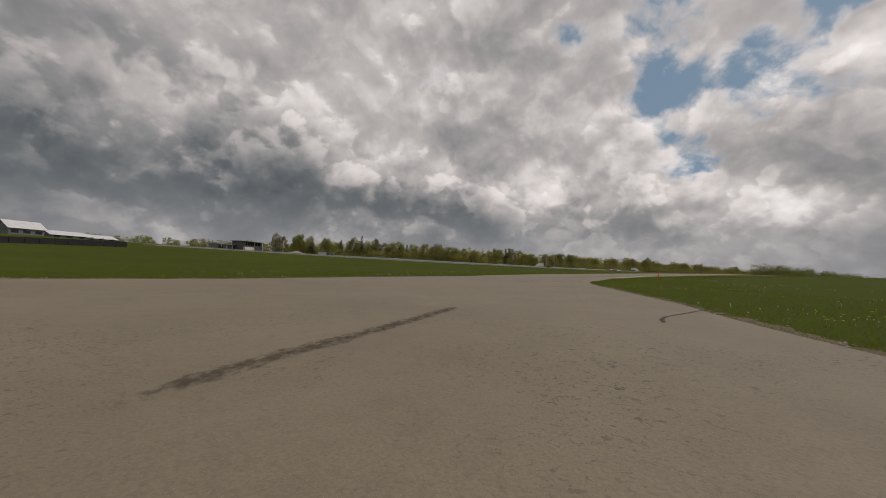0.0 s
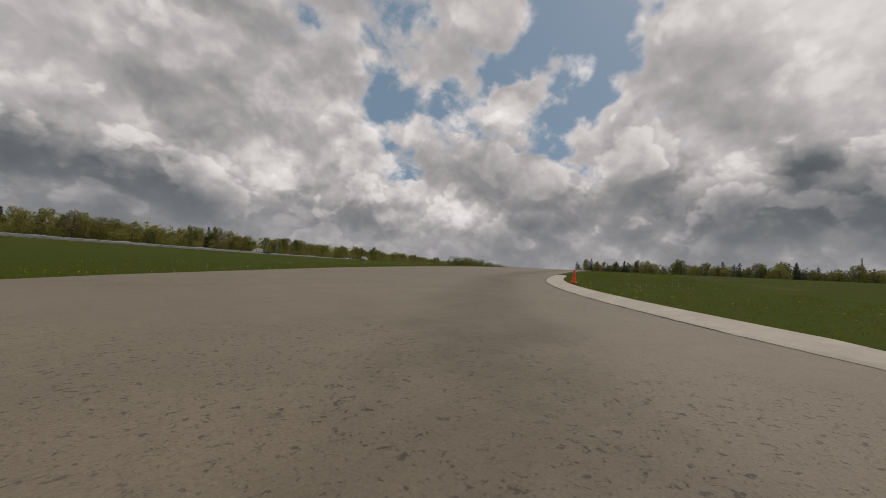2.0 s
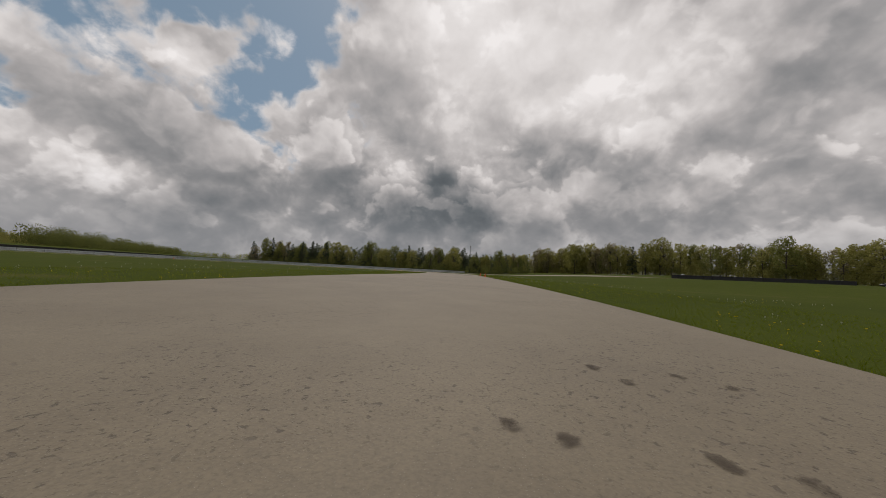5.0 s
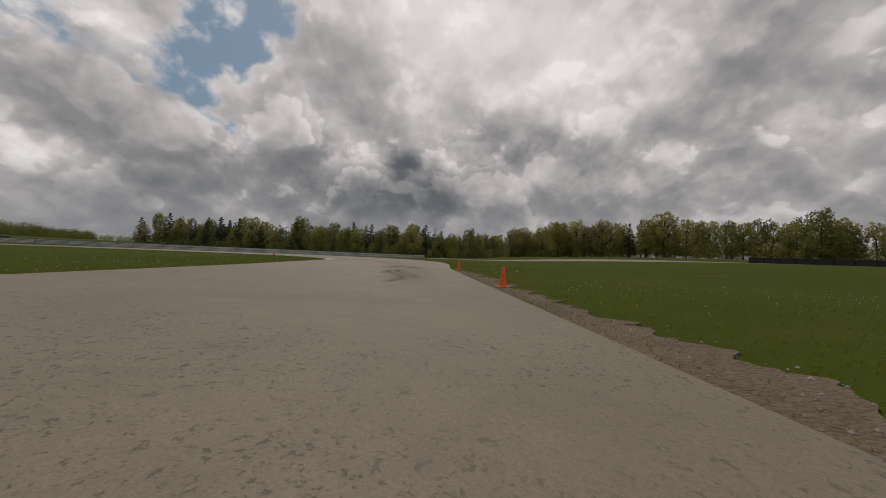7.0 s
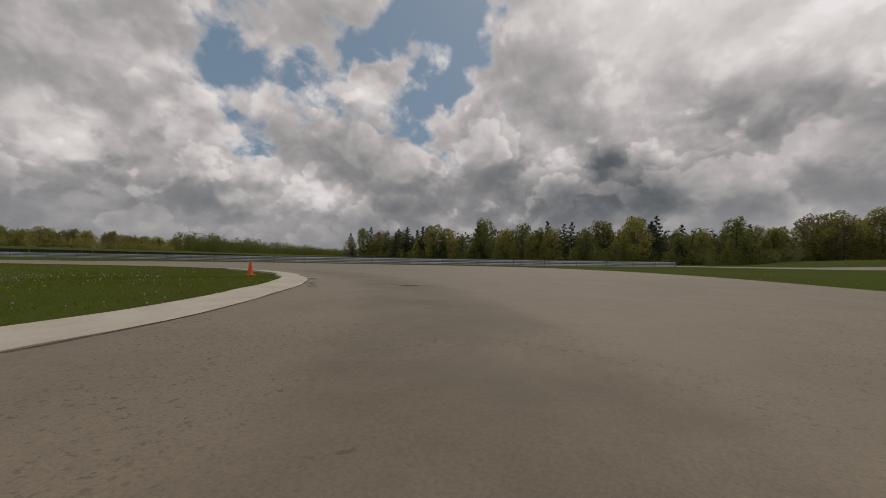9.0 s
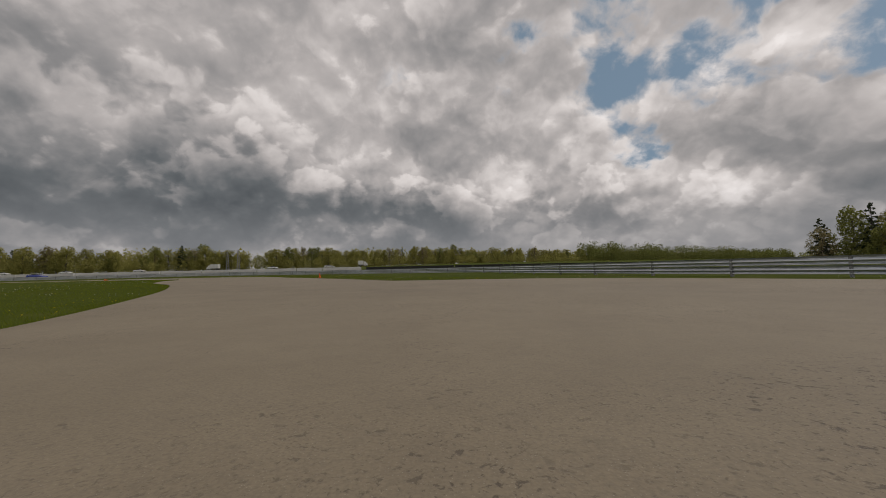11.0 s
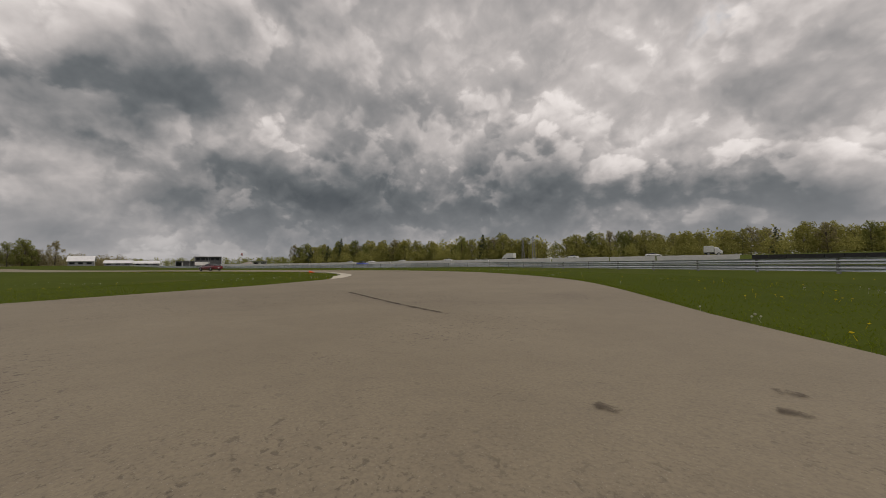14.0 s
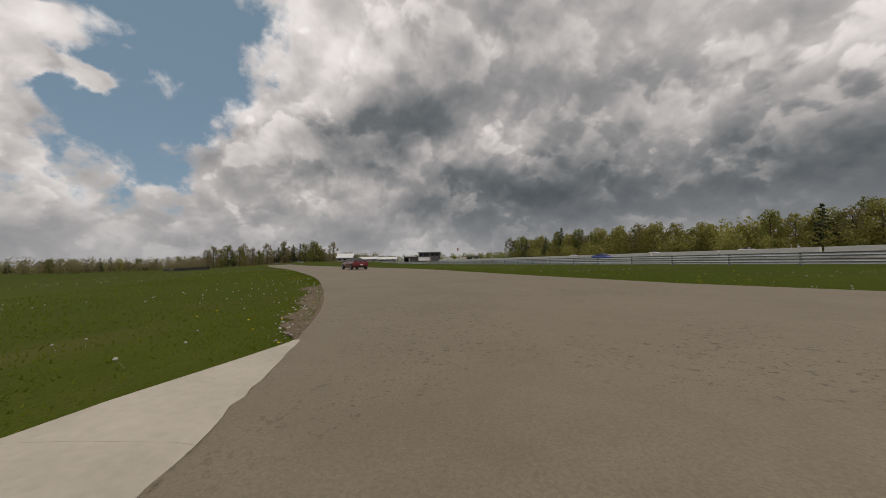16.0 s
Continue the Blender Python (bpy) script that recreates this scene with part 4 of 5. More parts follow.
def coupe(x, y, turn, paint, label, roof):
    root = thing("car", label, "car", x, y, ground_at(x, y) + 0.035, turn)
    body = [ring(-2.16, 0.70, 0.42, 0.70, 0.02), ring(-2.10, 0.80, 0.30, 0.82, 0.03), ring(-1.85, 0.84, 0.24, 0.87, 0.04), ring(-1.3, 0.855, 0.20, 0.88, 0.05), ring(-0.6, 0.86, 0.19, 0.86, 0.05),
            ring(0.3, 0.86, 0.19, 0.84, 0.05), ring(0.95, 0.86, 0.19, 0.80, 0.05), ring(1.5, 0.84, 0.20, 0.70, 0.06), ring(1.95, 0.80, 0.24, 0.58, 0.05), ring(2.14, 0.68, 0.32, 0.50, 0.02)]
    shell = part("body", loft(body), paint, root, smooth=True)
    cabin = [ring(-1.75, 0.62, 0.84, 0.88, 0.02, 1.0), ring(-1.2, 0.64, 0.84, 1.06, 0.03, 1.1), ring(-0.65, 0.62, 0.84, 1.18, 0.04, 1.15), ring(-0.05, 0.61, 0.82, 1.20, 0.04, 1.15), ring(0.35, 0.63, 0.80, 1.10, 0.03, 1.12), ring(1.0, 0.68, 0.78, 0.83, 0.02, 1.0)]
    part("windows", loft(cabin), DARK_GLASS, root, "dark tinted glass", True)
    top = bmesh.new()
    rows = [[top.verts.new((px, py, pz - abs(py) * 0.05)) for py in (-0.50, -0.25, 0.0, 0.25, 0.50)] for px, pz in ((-1.15, 1.105), (-0.65, 1.235), (-0.05, 1.255), (0.28, 1.175))]
    for a, b in zip(rows, rows[1:]):
        for i in range(4):
            top.faces.new((a[i], a[i + 1], b[i + 1], b[i]))
    bmesh.ops.solidify(top, geom=top.faces[:], thickness=0.03)
    part("roof", top, roof, root, smooth=True)
    for sy in (-1, 1):
        for px in (0.36, -0.72):
            part("pillar", boxed((px - 0.03, sy * 0.655 - 0.02, 0.82), (px + 0.03, sy * 0.655 + 0.02, 1.12), 0.008), paint, root)
        part("mirror", boxed((0.52, sy * 0.90 - 0.09, 0.82), (0.64, sy * 0.90 + 0.09, 0.95), 0.03), paint, root)
        part("tail_lamp", boxed((-2.145, sy * 0.55 - 0.2, 0.66), (-2.09, sy * 0.55 + 0.2, 0.77), 0.015), TAIL_RED, root)
        part("spoiler_leg", boxed((-1.98, sy * 0.55 - 0.03, 0.84), (-1.86, sy * 0.55 + 0.03, 1.0), 0.008), BLACK_TRIM, root)
        for px in (-1.3, 1.32):
            wheel_part(root, px, sy * 0.77)
    part("spoiler", boxed((-2.12, -0.76, 0.985), (-1.84, 0.76, 1.03), 0.015), BLACK_TRIM, root, "black rear wing")
    part("bumper", boxed((-2.2, -0.76, 0.33), (-2.06, 0.76, 0.52), 0.05), paint, root)
    part("diffuser", boxed((-2.14, -0.62, 0.2), (-1.98, 0.62, 0.33), 0.02), BLACK_TRIM, root)
    part("number_plate", boxed((-2.215, -0.16, 0.44), (-2.2, 0.16, 0.54), 0.004), BOARD_WHITE, root, "plain white plate")
    return root


def box_truck(x, y, turn, length, label):
    root = thing("truck", label, "truck", x, y, None, turn)
    part("cargo_box", boxed((-length / 2, -1.15, 0.9), (length / 2 - 1.9, 1.15, 2.7), 0.05), WHITE_PAINT, root)
    cab = loft([ring(length / 2 - 1.8, 1.0, 0.5, 2.3, 0.05, 1.0), ring(length / 2 - 0.9, 1.0, 0.5, 2.2, 0.05, 1.0), ring(length / 2 - 0.35, 0.98, 0.5, 1.4, 0.05, 1.0), ring(length / 2, 0.92, 0.55, 1.2, 0.03, 1.0)])
    part("cab", cab, WHITE_PAINT, root, smooth=False)
    part("windscreen", boxed((length / 2 - 0.80, -0.85, 1.45), (length / 2 - 0.52, 0.85, 2.05), 0.04, Matrix.Rotation(0.0, 4, "Y")), DARK_GLASS, root)
    part("chassis", boxed((-length / 2 + 0.1, -0.7, 0.5), (length / 2 - 0.4, 0.7, 0.9), 0.03), BLACK_TRIM, root)
    for px in (-length / 2 + 1.0, length / 2 - 0.9):
        for sy in (-1, 1):
            wheel_part(root, px, sy * 0.98, 0.42, 0.26)
    return root


WHITE_PAINT = make_paint("white_car_paint", (0.80, 0.80, 0.79), 0.35)
BLUE_PAINT = make_paint("blue_car_paint", (0.02, 0.05, 0.36), 0.25)
DARK_PAINT = make_paint("dark_car_paint", (0.018, 0.020, 0.022), 0.3)
coupe(66.1, 141.7, 197, RED_PAINT, "dark red sports coupe with black roof and rear wing", BLACK_TRIM)
coupe(54, 184, 0, BLUE_PAINT, "bright blue coupe on the main straight", BLUE_PAINT)
coupe(131, -22, 40, DARK_PAINT, "dark coupe stopped at the end of the tyre wall", DARK_PAINT)
coupe(-91, 64.5, 55, DARK_PAINT, "black coupe beside the long tyre wall", DARK_PAINT)
box_truck(131, 246, 8, 4.2, "white box truck parked in front of the woods")
box_truck(66, 246, 180, 5.0, "long white truck parked beside the lattice mast")
for vx, vy, vt in ((117, 242, 12), (93, 241, 170), (40, 240, 5), (12, 239, 178), (-30, 240, 2), (-12, 240, 4)):
    coupe(vx, vy, vt, WHITE_PAINT, "white car parked on the grass in front of the woods", WHITE_PAINT)


# ------------------------------------------------------------------ masts, flag, small buildings
def lattice_mast(x, y, height, half, label, steps):
    root = thing("mast", label, "mast", x, y)
    corners = [(math.cos(a) * half, math.sin(a) * half) for a in (0.5, 2.6, 4.7)]
    for cx, cy in corners:
        bm = bmesh.new()
        tube(bm, (cx, cy, -0.3), (cx * 0.35, cy * 0.35, height), half * 0.2, half * 0.12, 6)
        part("leg", bm, POST_STEEL, root)
    bm = bmesh.new()
    for k in range(steps):
        a, b = height * k / steps, height * (k + 1) / steps
        f, g = 1 - 0.65 * k / steps, 1 - 0.65 * (k + 1) / steps
        for i in range(3):
            p, q = corners[i], corners[(i + 1) % 3]
            tube(bm, (p[0] * f, p[1] * f, a), (q[0] * g, q[1] * g, b), half * 0.08, half * 0.08, 4)
    part("bracing", bm, POST_STEEL, root)
    return root


lattice_mast(905, 24, 62, 2.6, "tall thin steel lattice radio mast far off", 22)
lattice_mast(76, 247, 9, 0.7, "steel lattice lighting mast beside the woods", 8)
lattice_mast(71, 248, 8, 0.7, "short steel lattice mast beside the woods", 7)


def flag_pole(x, y, height):
    root = thing("flagpole", "white flagpole with a small flag beside the tower", "flagpole", x, y)
    bm = bmesh.new()
    tube(bm, (0, 0, -0.3), (0, 0, height), 0.11, 0.06, 8)
    part("pole", bm, BOARD_WHITE, root)
    bm = bmesh.new()
    top, low = [], []
    for k in range(9):
        u = k / 8
        top.append(bm.verts.new((0.08 + 2.0 * u, 0.25 * math.sin(u * 7), height - 0.15 - 0.2 * u)))
        low.append(bm.verts.new((0.08 + 2.0 * u, 0.25 * math.sin(u * 7 + 0.4), height - 1.6 - 0.25 * u)))
    for k in range(8):
        bm.faces.new((top[k], top[k + 1], low[k + 1], low[k]))
    bmesh.ops.solidify(bm, geom=bm.faces[:], thickness=0.02)
    part("flag", bm, FLAG_RED, root, "red and white flag")


FLAG_RED = worn("flag_cloth", (0.50, 0.05, 0.05), (0.70, 0.62, 0.62), 1.6, 0.8, 0, 0.0)
flag_pole(-91, 206, 7.5)


def low_shed(x, y, turn, length, label, siding, high=2.9):
    root = thing("pit_building", label, "building", x, y, None, turn)
    part("wall", boxed((-length / 2, -2.5, -0.4), (length / 2, 3.0, high), 0.02), siding, root)
    part("roof", boxed((-length / 2 - 0.5, -4.4, high), (length / 2 + 0.5, 3.4, high + 0.25), 0.03), POST_STEEL, root)
    n = int(length / 3.2)
    for k in range(n):
        px = -length / 2 + length * (k + 0.5) / n
        part("garage_door", boxed((px - 1.15, -2.56, 0.0), (px + 1.15, -2.46, high - 0.6), 0.01), BOARD_GREY if k % 3 else DARK_GLASS, root)
        part("post", boxed((px - 1.55, -4.25, -0.4), (px - 1.40, -4.10, high), 0.01), BOARD_WHITE, root)
    return root


low_shed(-112, 184, 75, 10, "low brownish grey pit building with an open garage front", BOARD_GREY)
low_shed(-66, 206, 70, 7, "small low white building near the straight", BOARD_WHITE, 2.2)


def gravel_heap(x, y, radius, height):
    rng = np.random.default_rng(5)
    bm = bmesh.new()
    bmesh.ops.create_grid(bm, x_segments=26, y_segments=26, size=radius)
    for v in bm.verts:
        q = v.co.length / radius
        v.co.z = height * max(0.0, 1 - q) ** 0.9 * (1 + 0.18 * noise.noise(v.co * 0.6)) - 0.05 + rng.uniform(0, 0.06)
    ob = part("gravel_heap", bm, worn("gravel", (0.20, 0.18, 0.155), (0.36, 0.33, 0.29), 1.2, 0.95, 0, 0.6, 0.05, 8))
    ob.matrix_basis = pose(x, y, ground_at(x, y))
    tagged(ob, "pale heap of gravel on the grass", "gravel heap")


gravel_heap(-84, 208, 7, 2.2)


# ------------------------------------------------------------------ shoulders, marks on the road
def stretch(edge, out, start, end):
    a, b = nearest(edge, *start), nearest(edge, *end)
    return edge[a:b + 1], out[a:b + 1]


def shoulder(edge, out, start, end, width, label, seed):
    """A bare strip between asphalt and grass, with a ragged outer edge."""
    line, side = stretch(edge, out, start, end)
    f = spline(np.hstack([line, side]), 0.07)
    n = len(f)
    u = np.linspace(0, 1, n)
    wob = np.array([noise.noise((float(p[0]) * 0.9, float(p[1]) * 0.9, seed)) + 0.8 * noise.noise((float(p[0]) * 3.1, float(p[1]) * 3.1, seed)) + 0.35 * noise.noise((float(p[0]) * 7.7, float(p[1]) * 7.7, seed)) for p in f])
    wide = width * (0.75 + 0.55 * wob) * np.clip(np.minimum(u, 1 - u) / 0.12, 0.03, 1)
    inner = f[:, :2] - f[:, 2:4] * 0.1
    outer = f[:, :2] + f[:, 2:4] * np.maximum(wide, 0.03)[:, None]
    ob = new("shoulder", ribbon("shoulder", inner, outer, 0.018, DIRT, 4, 0.1))
    tagged(ob, label, "dirt", kind="structure")
    rng = np.random.default_rng(seed)
    V, F = [], []
    for k in range(int(n * 0.07 * 55)):
        i = int(rng.integers(0, n))
        off = rng.uniform(0.02, 1.15) * wide[i]
        x, y = f[i, :2] + f[i, 2:4] * off + rng.normal(size=2) * 0.1
        r = 0.006 + 0.018 * rng.random() ** 4
        z = ground_at(x, y) + 0.02
        o = len(V)
        a = rng.uniform(0, 6.3)
        for q in range(4):
            V.append((x + math.cos(a + q * 1.57) * r * rng.uniform(0.7, 1.3), y + math.sin(a + q * 1.57) * r * rng.uniform(0.7, 1.3), z))
        V.append((x, y, z + r * 0.8))
        F += [(o, o + 1, o + 4), (o + 1, o + 2, o + 4), (o + 2, o + 3, o + 4), (o + 3, o, o + 4)]
    tagged(new("gravel", mesh_from("gravel", V, F, PEBBLE)), "loose pale gravel along the road edge", "gravel", kind="stuff")


PEBBLE = leafy("pebbles", (0.16, 0.14, 0.115), (0.48, 0.45, 0.40), 0.0)
shoulder(RIGHT, track_right, (105, 50.5), (125.5, 50.5), 0.90, "bare gravelly strip beside the asphalt", 3)
shoulder(RIGHT, track_right, (157.5, 91), (140.5, 121), 0.62, "brown bare earth strip beside the asphalt", 4)
shoulder(RIGHT, track_right, (31, 44.8), (58, 51.5), 0.35, "narrow dusty strip beside the asphalt", 6)
shoulder(RIGHT, track_right, (0, -10), (6, 20), 0.35, "narrow stony strip beside the asphalt", 7)
shoulder(LEFT, -track_right, (-9, -10), (-5, 24), 0.8, "dry bare strip at the outside of the road", 8)
shoulder(LEFT, -track_right, (103.0, 139.6), (94, 140.4), 0.45, "bare earth strip after the kerb", 9)


def mark(points, width, mat, label, seed, lift=0.036):
    """A thin irregular stain laid on the road along a line."""
    rng = np.random.default_rng(seed)
    line = spline(points, 0.12)
    side = sideways(line)
    n = len(line)
    u = np.linspace(0, 1, n)
    taper = np.clip(np.minimum(u, 1 - u) / 0.15, 0.08, 1) ** 0.6
    jitter = 0.5 if width < 1.0 else 0.05
    wl = width * taper * (0.85 + jitter * rng.random(n)) * 0.62
    wr = width * taper * (0.85 + jitter * rng.random(n)) * 0.62
    ends = np.clip(np.minimum(u, 1 - u) / 0.12, 0, 1)
    v, depth = [], []
    for k, f in ((-1.0, 0.0), (-0.55, 0.7), (0.0, 1.0), (0.55, 0.7), (1.0, 0.0)):
        row = line[:, :2] + side * (k * (wl if k < 0 else wr))[:, None]
        v += [(*p, ground_at(*p) + lift) for p in row]
        depth += list(f * ends)
    f = [(j * n + i, j * n + i + 1, (j + 1) * n + i + 1, (j + 1) * n + i) for j in range(4) for i in range(n - 1)]
    me = mesh_from("road_stain", v, f, mat)
    me.attributes.new("fade", "FLOAT", "POINT").data.foreach_set("value", depth)
    ob = new("road_stain", me)
    tagged(ob, label, "stain", "stains on the asphalt", "structure")


mark([(-1.40, 1.1), (-1.33, 1.45), (-1.28, 1.77), (-1.04, 2.47), (-0.46, 3.88), (0.39, 6.19)], 0.24, TAR, "dark brown tar seam running across the asphalt", 1)
mark([(3.2, 16.6), (4.1, 18.5), (5.0, 20.6), (6.2, 23.2), (7.6, 25.9), (8.6, 27.6)], 0.11, TAR, "dark brown tar seam running across the asphalt", 2)
mark([(9.0, 28.6), (13.5, 34.6), (19.5, 40.0), (26.0, 44.3), (34.0, 47.7), (44.0, 50.8), (55.0, 52.8)], 2.2, RUBBERED, "broad dark rubbered line through the bend", 3)
mark([(112.0, 52.3), (118.0, 52.7), (126.0, 53.1), (134.0, 54.4), (140.0, 56.6), (145.5, 60.4), (149.0, 64.6), (151.5, 69.5), (153.0, 76.0)], 2.6, RUBBERED, "broad dark rubbered line into the hairpin", 16)
mark([(153.4, 73.7), (153.2, 73.0), (153.05, 72.2)], 0.10, TAR, "short piece of a cracked tar seam", 4)
mark([(152.8, 71.0), (152.7, 70.1), (152.4, 69.0)], 0.12, TAR, "short piece of a cracked tar seam", 17)
mark([(152.15, 68.4), (152.06, 68.1), (151.95, 67.9)], 0.12, TAR, "short piece of a cracked tar seam", 18)
mark([(151.6, 67.25), (151.45, 66.97), (151.33, 66.78), (151.27, 66.6), (151.15, 66.45), (150.95, 66.1), (150.7, 65.6)], 0.085, TAR, "dark cracked tar seam curving round the bend", 19)
mark([(2.75, 4.45), (3.2, 5.2), (4.0, 5.9), (5.2, 6.9)], 0.07, SKID, "curved black tyre skid at the road edge", 21)
mark([(6.1, 20.2), (6.5, 20.9), (7.2, 21.3), (9.0, 22.3)], 0.09, SKID, "curved black tyre skid at the road edge", 22)
mark([(119.1, 53.65), (119.8, 53.62), (121.3, 53.57)], 0.16, TAR, "dark streak on the worn asphalt", 23)
mark([(137.4, 56.1), (138.1, 56.0), (138.6, 55.4)], 0.22, DAMP, "dark smear in the braking zone", 24)
mark([(140.2, 54.7), (140.7, 54.5), (141.3, 54.3)], 0.3, DAMP, "dark smear in the braking zone", 25)
mark([(146.9, 62.0), (146.6, 61.5), (146.2, 60.9)], 0.06, TAR, "dark open crack in the asphalt", 5)
mark([(146.44, 61.40), (146.54, 61.32), (146.66, 61.22), (146.76, 61.12), (146.84, 61.05)], 0.21, REPAIR, "oval dark patch of coarse repair", 6)
mark([(144.6, 62.2), (145.3, 62.9), (145.7, 63.4), (146.4, 63.9)], 0.28, DAMP, "dark damp stain along the kerb", 7)
mark([(62.4, 53.4), (63.2, 53.3), (64.4, 53.1), (65.2, 53.0)], 0.5, PATCHING, "dark ragged patch on the asphalt", 8)
for k, (sx, sy) in enumerate([(67.9, 53.5), (67.6, 53.4), (66.9, 54.2), (66.8, 54.0), (67.8, 53.0), (67.6, 52.8), (66.7, 53.5), (66.6, 53.3), (138.7, 121.7), (138.7, 121.4), (138.1, 121.0), (142.0, 113.8), (140.2, 118.5), (59.8, 53.2)]):
    mark([(sx - 0.08, sy), (sx, sy + 0.02), (sx + 0.09, sy - 0.01)], 0.10, PATCHING, "small dark spot on the asphalt", 20 + k)
mark([(114.5, 53.2), (117.3, 52.9), (119.2, 53.3), (121.5, 53.8)], 0.45, DAMP, "long dark damp stain on the asphalt", 9)
mark([(116.5, 52.4), (118.5, 52.7), (120.5, 53.2), (123.0, 53.4)], 0.5, DAMP, "long dark damp stain on the asphalt", 10)
mark([(123.6, 54.4), (125.4, 53.9), (126.6, 53.5), (128.2, 53.4)], 0.8, DAMP, "broad ragged dark stain on the asphalt", 11)
mark([(124.5, 52.8), (126.1, 52.7), (127.4, 52.7)], 0.9, DAMP, "broad ragged dark stain on the asphalt", 12)
mark([(131.0, 124.6), (132.8, 123.9), (134.4, 123.3), (136.0, 122.8)], 0.10, SKID, "thin dark tyre skid across the asphalt", 13)
mark([(107.6, 145.2), (110.0, 144.7), (113.4, 144.3)], 1.3, PATCHING, "large dark smooth patch near the outer edge", 14)
mark([(118.5, 132.5), (119.6, 131.6), (120.8, 130.8)], 0.5, DAMP, "scattered dark stains beside the kerb", 15)


# dark gaps where asphalt meets the kerbs
for k, (edge, side_out, p, q) in enumerate(((RIGHT, track_right, (15.6, 32.6), (29.2, 43.8)), (LEFT, -track_right, (138.0, 60.3), (150.4, 74.0)), (LEFT, -track_right, (122.6, 129.6), (103.6, 139.4)))):
    line, side_at = stretch(edge, side_out, p, q)
    mark((line - side_at * 0.045)[::2], 0.036, REPAIR, "dark crumbling joint between asphalt and kerb", 40 + k, 0.0355)


def drain(x, y, turn):
    root = thing("drain_grate", "rusty iron drain grate set beside the kerb", "drain", x, y, ground_at(x, y) + 0.034, turn)
    part("frame", boxed((-0.26, -0.15, -0.05), (0.26, 0.15, 0.006), 0.004), BLACK_TRIM, root)
    for k in range(6):
        part("bar", boxed((-0.23 + 0.08 * k, -0.12, 0.0), (-0.19 + 0.08 * k, 0.12, 0.014), 0.003), POST_STEEL, root)


drain(147.15, 65.0, 55)


# ------------------------------------------------------------------ grass and flowers at the road edges
def verge_points(rng, count, reach, power):
    """Random places in the verges along the driven part of the circuit."""
    a, b = nearest(track, -3, -6), nearest(track, 60, 143)
    i = rng.integers(a, b, count)
    on_left = rng.random(count) < 0.5
    out = np.where(on_left[:, None], -track_right[i], track_right[i])
    off = 0.06 + reach * rng.random(count) ** power
    u = rng.random(count)[:, None]
    base = np.where(on_left[:, None], LEFT[i] * (1 - u) + LEFT[i + 1] * u, RIGHT[i] * (1 - u) + RIGHT[i + 1] * u)
    return base + out * off[:, None], off


def clear_of_road(xy):
    """Keeps what lies off every part of the asphalt, kerbs included."""
    t = track[nearest(track, -3, -20):nearest(track, 40, 141)]
    keep = np.ones(len(xy), bool)
    for s in range(0, len(xy), 4000):
        d = np.linalg.norm(xy[s:s + 4000, None, :] - t[None, :, :2], axis=2) - t[None, :, 2]
        keep[s:s + 4000] = d.min(1) > -2.6
    keep &= ~on_run_off(xy)
    for line, wide in KERB_ZONES:
        for s in range(0, len(xy), 4000):
            keep[s:s + 4000] &= np.linalg.norm(xy[s:s + 4000, None, :] - line[None], axis=2).min(1) > wide
    return keep


KERB_ZONES = []
for edge, out, p, q, wide in ((RIGHT, track_right, (15.6, 32.6), (29.2, 43.8), 0.40), (LEFT, -track_right, (138.0, 60.3), (150.2, 73.6), 0.42), (LEFT, -track_right, (122.6, 129.6), (104.0, 139.3), 0.40)):
    line, side = stretch(edge, out, p, q)
    KERB_ZONES.append(spline(line + side * 0.34, 0.3))
KERB_ZONES = [(k, 0.42) for k in KERB_ZONES]

rng = np.random.default_rng(77)
xy, off = verge_points(rng, 480000, 6.5, 1.9)
keep = clear_of_road(xy)
xy, off = xy[keep], off[keep]
n = len(xy)
thick = np.array([noise.noise((float(p[0]) * 0.5, float(p[1]) * 0.5, 3.0)) for p in xy])
tall = (0.016 + 0.026 * rng.random(n)) * (1 + 0.5 * thick) * np.where(off < 0.5, 1.25, 1.0)
lean = rng.normal(size=(n, 2)) * 0.03
turn = rng.uniform(0, 2 * np.pi, n)
wd = 0.003 + 0.006 * rng.random(n) + 0.001 * off
dx = np.stack([np.cos(turn), np.sin(turn)], 1) * wd[:, None]
z = terrain(xy[:, 0], xy[:, 1])
verts = np.empty((n, 3, 3))
verts[:, 0, :2], verts[:, 1, :2], verts[:, 2, :2] = xy - dx, xy + dx, xy + lean
verts[:, 0, 2], verts[:, 1, 2], verts[:, 2, 2] = z - 0.005, z - 0.005, z + tall
grass_mesh = bpy.data.meshes.new("grass")
grass_mesh.vertices.add(3 * n)
grass_mesh.loops.add(3 * n)
grass_mesh.polygons.add(n)
grass_mesh.vertices.foreach_set("co", verts.ravel())
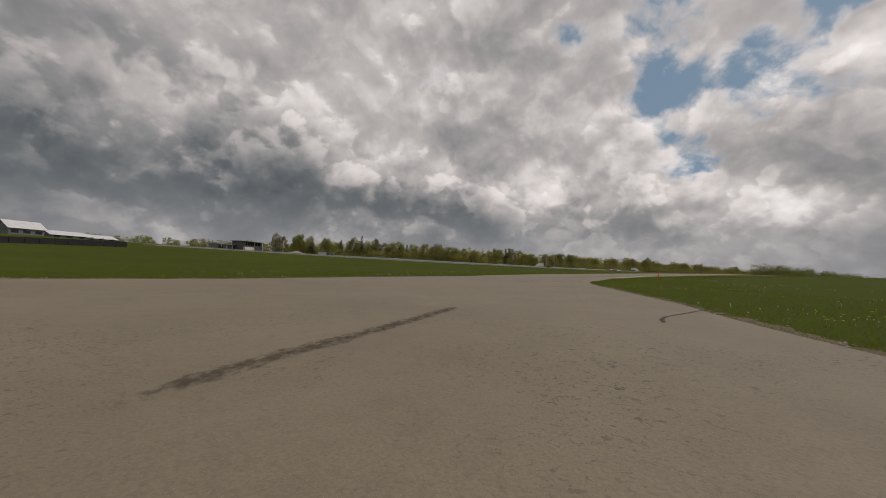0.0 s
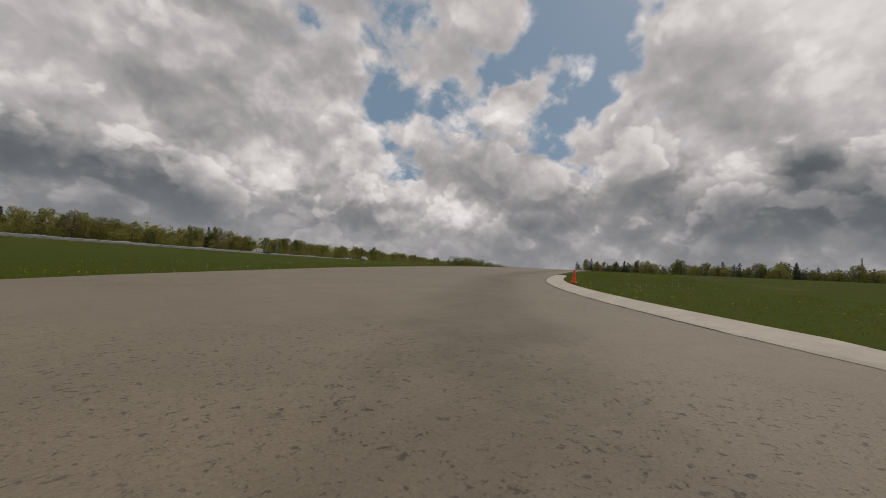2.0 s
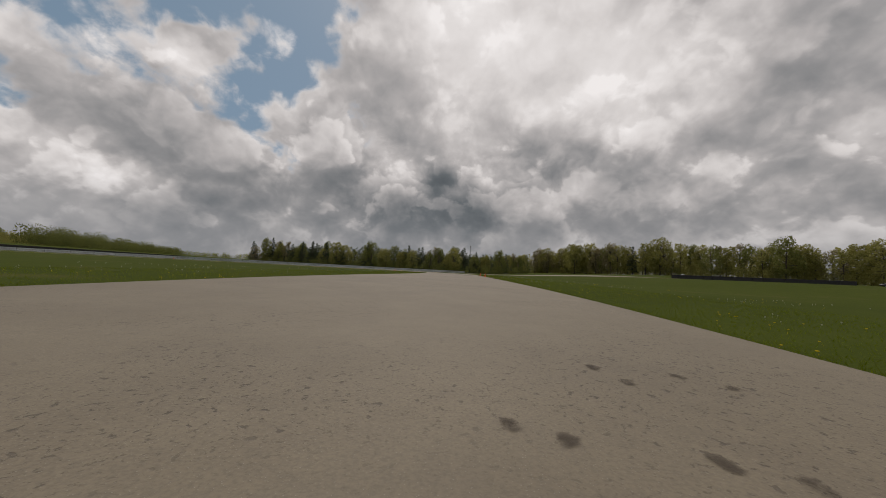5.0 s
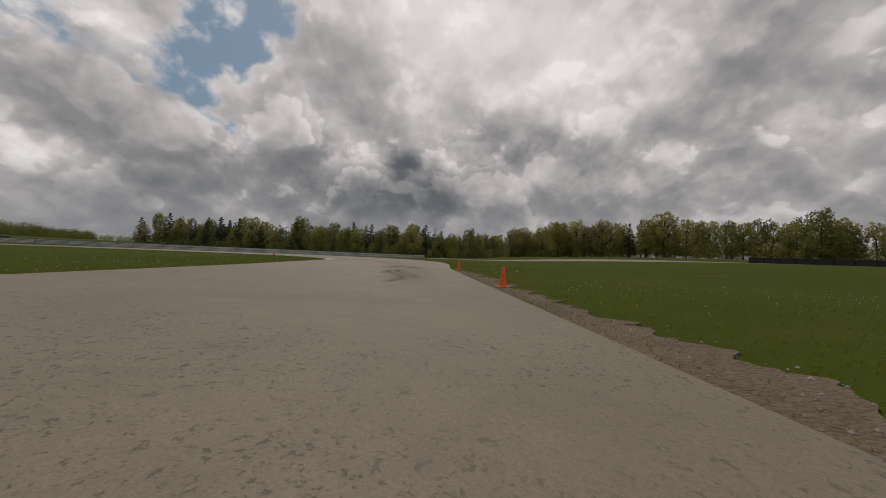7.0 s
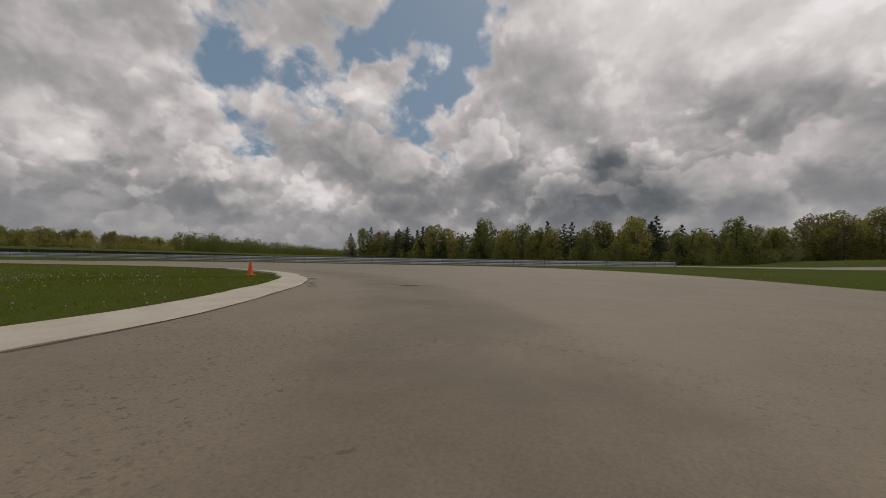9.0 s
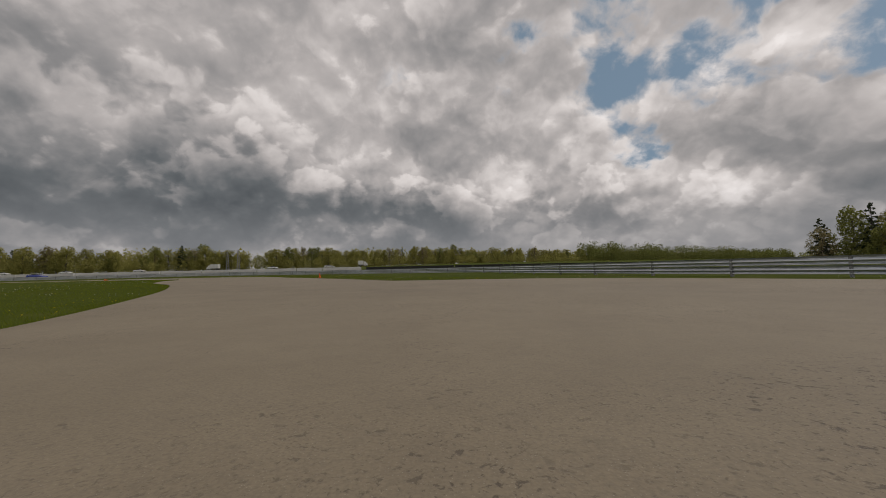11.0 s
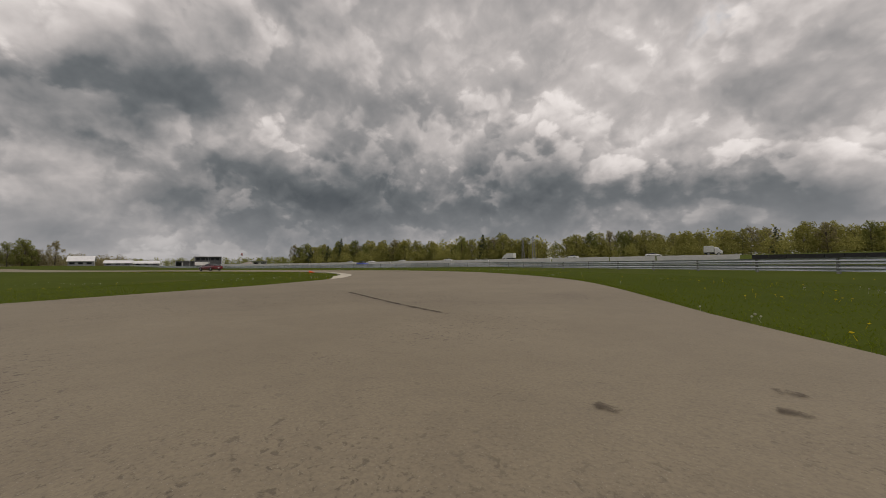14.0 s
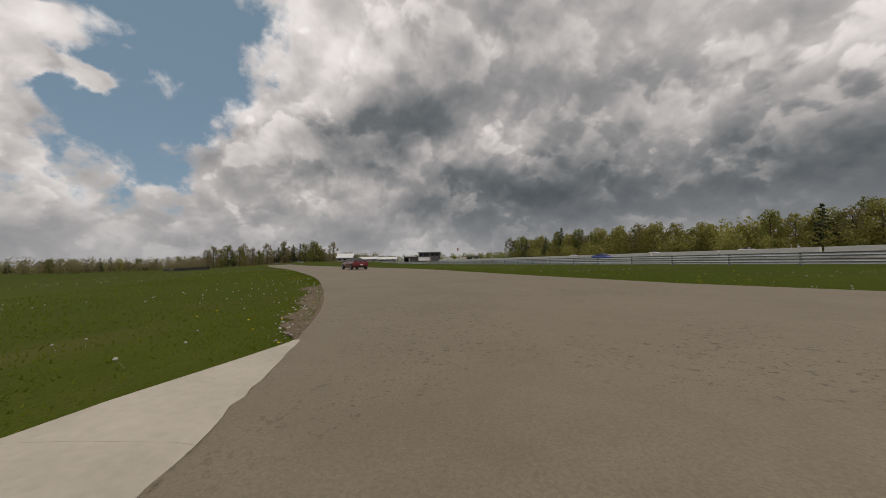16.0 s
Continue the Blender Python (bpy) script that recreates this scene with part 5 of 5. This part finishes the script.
grass_mesh.loops.foreach_set("vertex_index", np.arange(3 * n, dtype=np.int32))
grass_mesh.polygons.foreach_set("loop_start", np.arange(0, 3 * n, 3, dtype=np.int32))
grass_mesh.update(calc_edges=True)
grass_mesh.materials.append(GRASS_BLADE)
tagged(new("grass", grass_mesh), "short green grass blades along the road edges", "grass", kind="stuff")


def flowers(name, count, seed, mat, size, height, label, puff):
    rng = np.random.default_rng(seed)
    xy, off = verge_points(rng, count * 7, 11.0, 1.2)
    xy = xy[clear_of_road(xy)]
    dense = np.array([noise.noise((float(p[0]) * 0.22, float(p[1]) * 0.22, seed)) for p in xy])
    xy = xy[dense > 0.16][:count]
    V, F = [], []
    for x, y in xy:
        z = ground_at(x, y)
        h = height * rng.uniform(0.6, 1.3)
        r = size * rng.uniform(0.7, 1.2)
        o = len(V)
        ex, ey = rng.normal(size=2) * 0.02
        V += [(x - 0.002, y, z), (x + 0.002, y, z), (x + ex, y + ey, z + h)]
        F.append((o, o + 1, o + 2))
        o = len(V)
        for k in range(6):
            a = k * math.pi / 3
            V.append((x + ex + math.cos(a) * r, y + ey + math.sin(a) * r, z + h))
        for k in range(6):
            a = (k + 0.5) * math.pi / 3
            V.append((x + ex + math.cos(a) * r * 0.68, y + ey + math.sin(a) * r * 0.68, z + h + r * (0.72 if puff else 0.35)))
        V += [(x + ex, y + ey, z + h + r * (0.95 if puff else 0.38)), (x + ex, y + ey, z + h - r * (0.95 if puff else 0.5))]
        for k in range(6):
            j = (k + 1) % 6
            F += [(o + k, o + j, o + 6 + k), (o + j, o + 6 + j, o + 6 + k), (o + 6 + k, o + 6 + j, o + 12), (o + j, o + k, o + 13)]
    tagged(new(name, mesh_from(name, V, F, mat)), label, "flowers", kind="stuff")


flowers("dandelion_seed_heads", 3000, 31, SEED_HEAD, 0.014, 0.07, "pale dandelion seed heads scattered in the grass", True)
flowers("dandelions", 2200, 33, YELLOW_PETAL, 0.016, 0.055, "yellow dandelions in clumps in the grass", False)
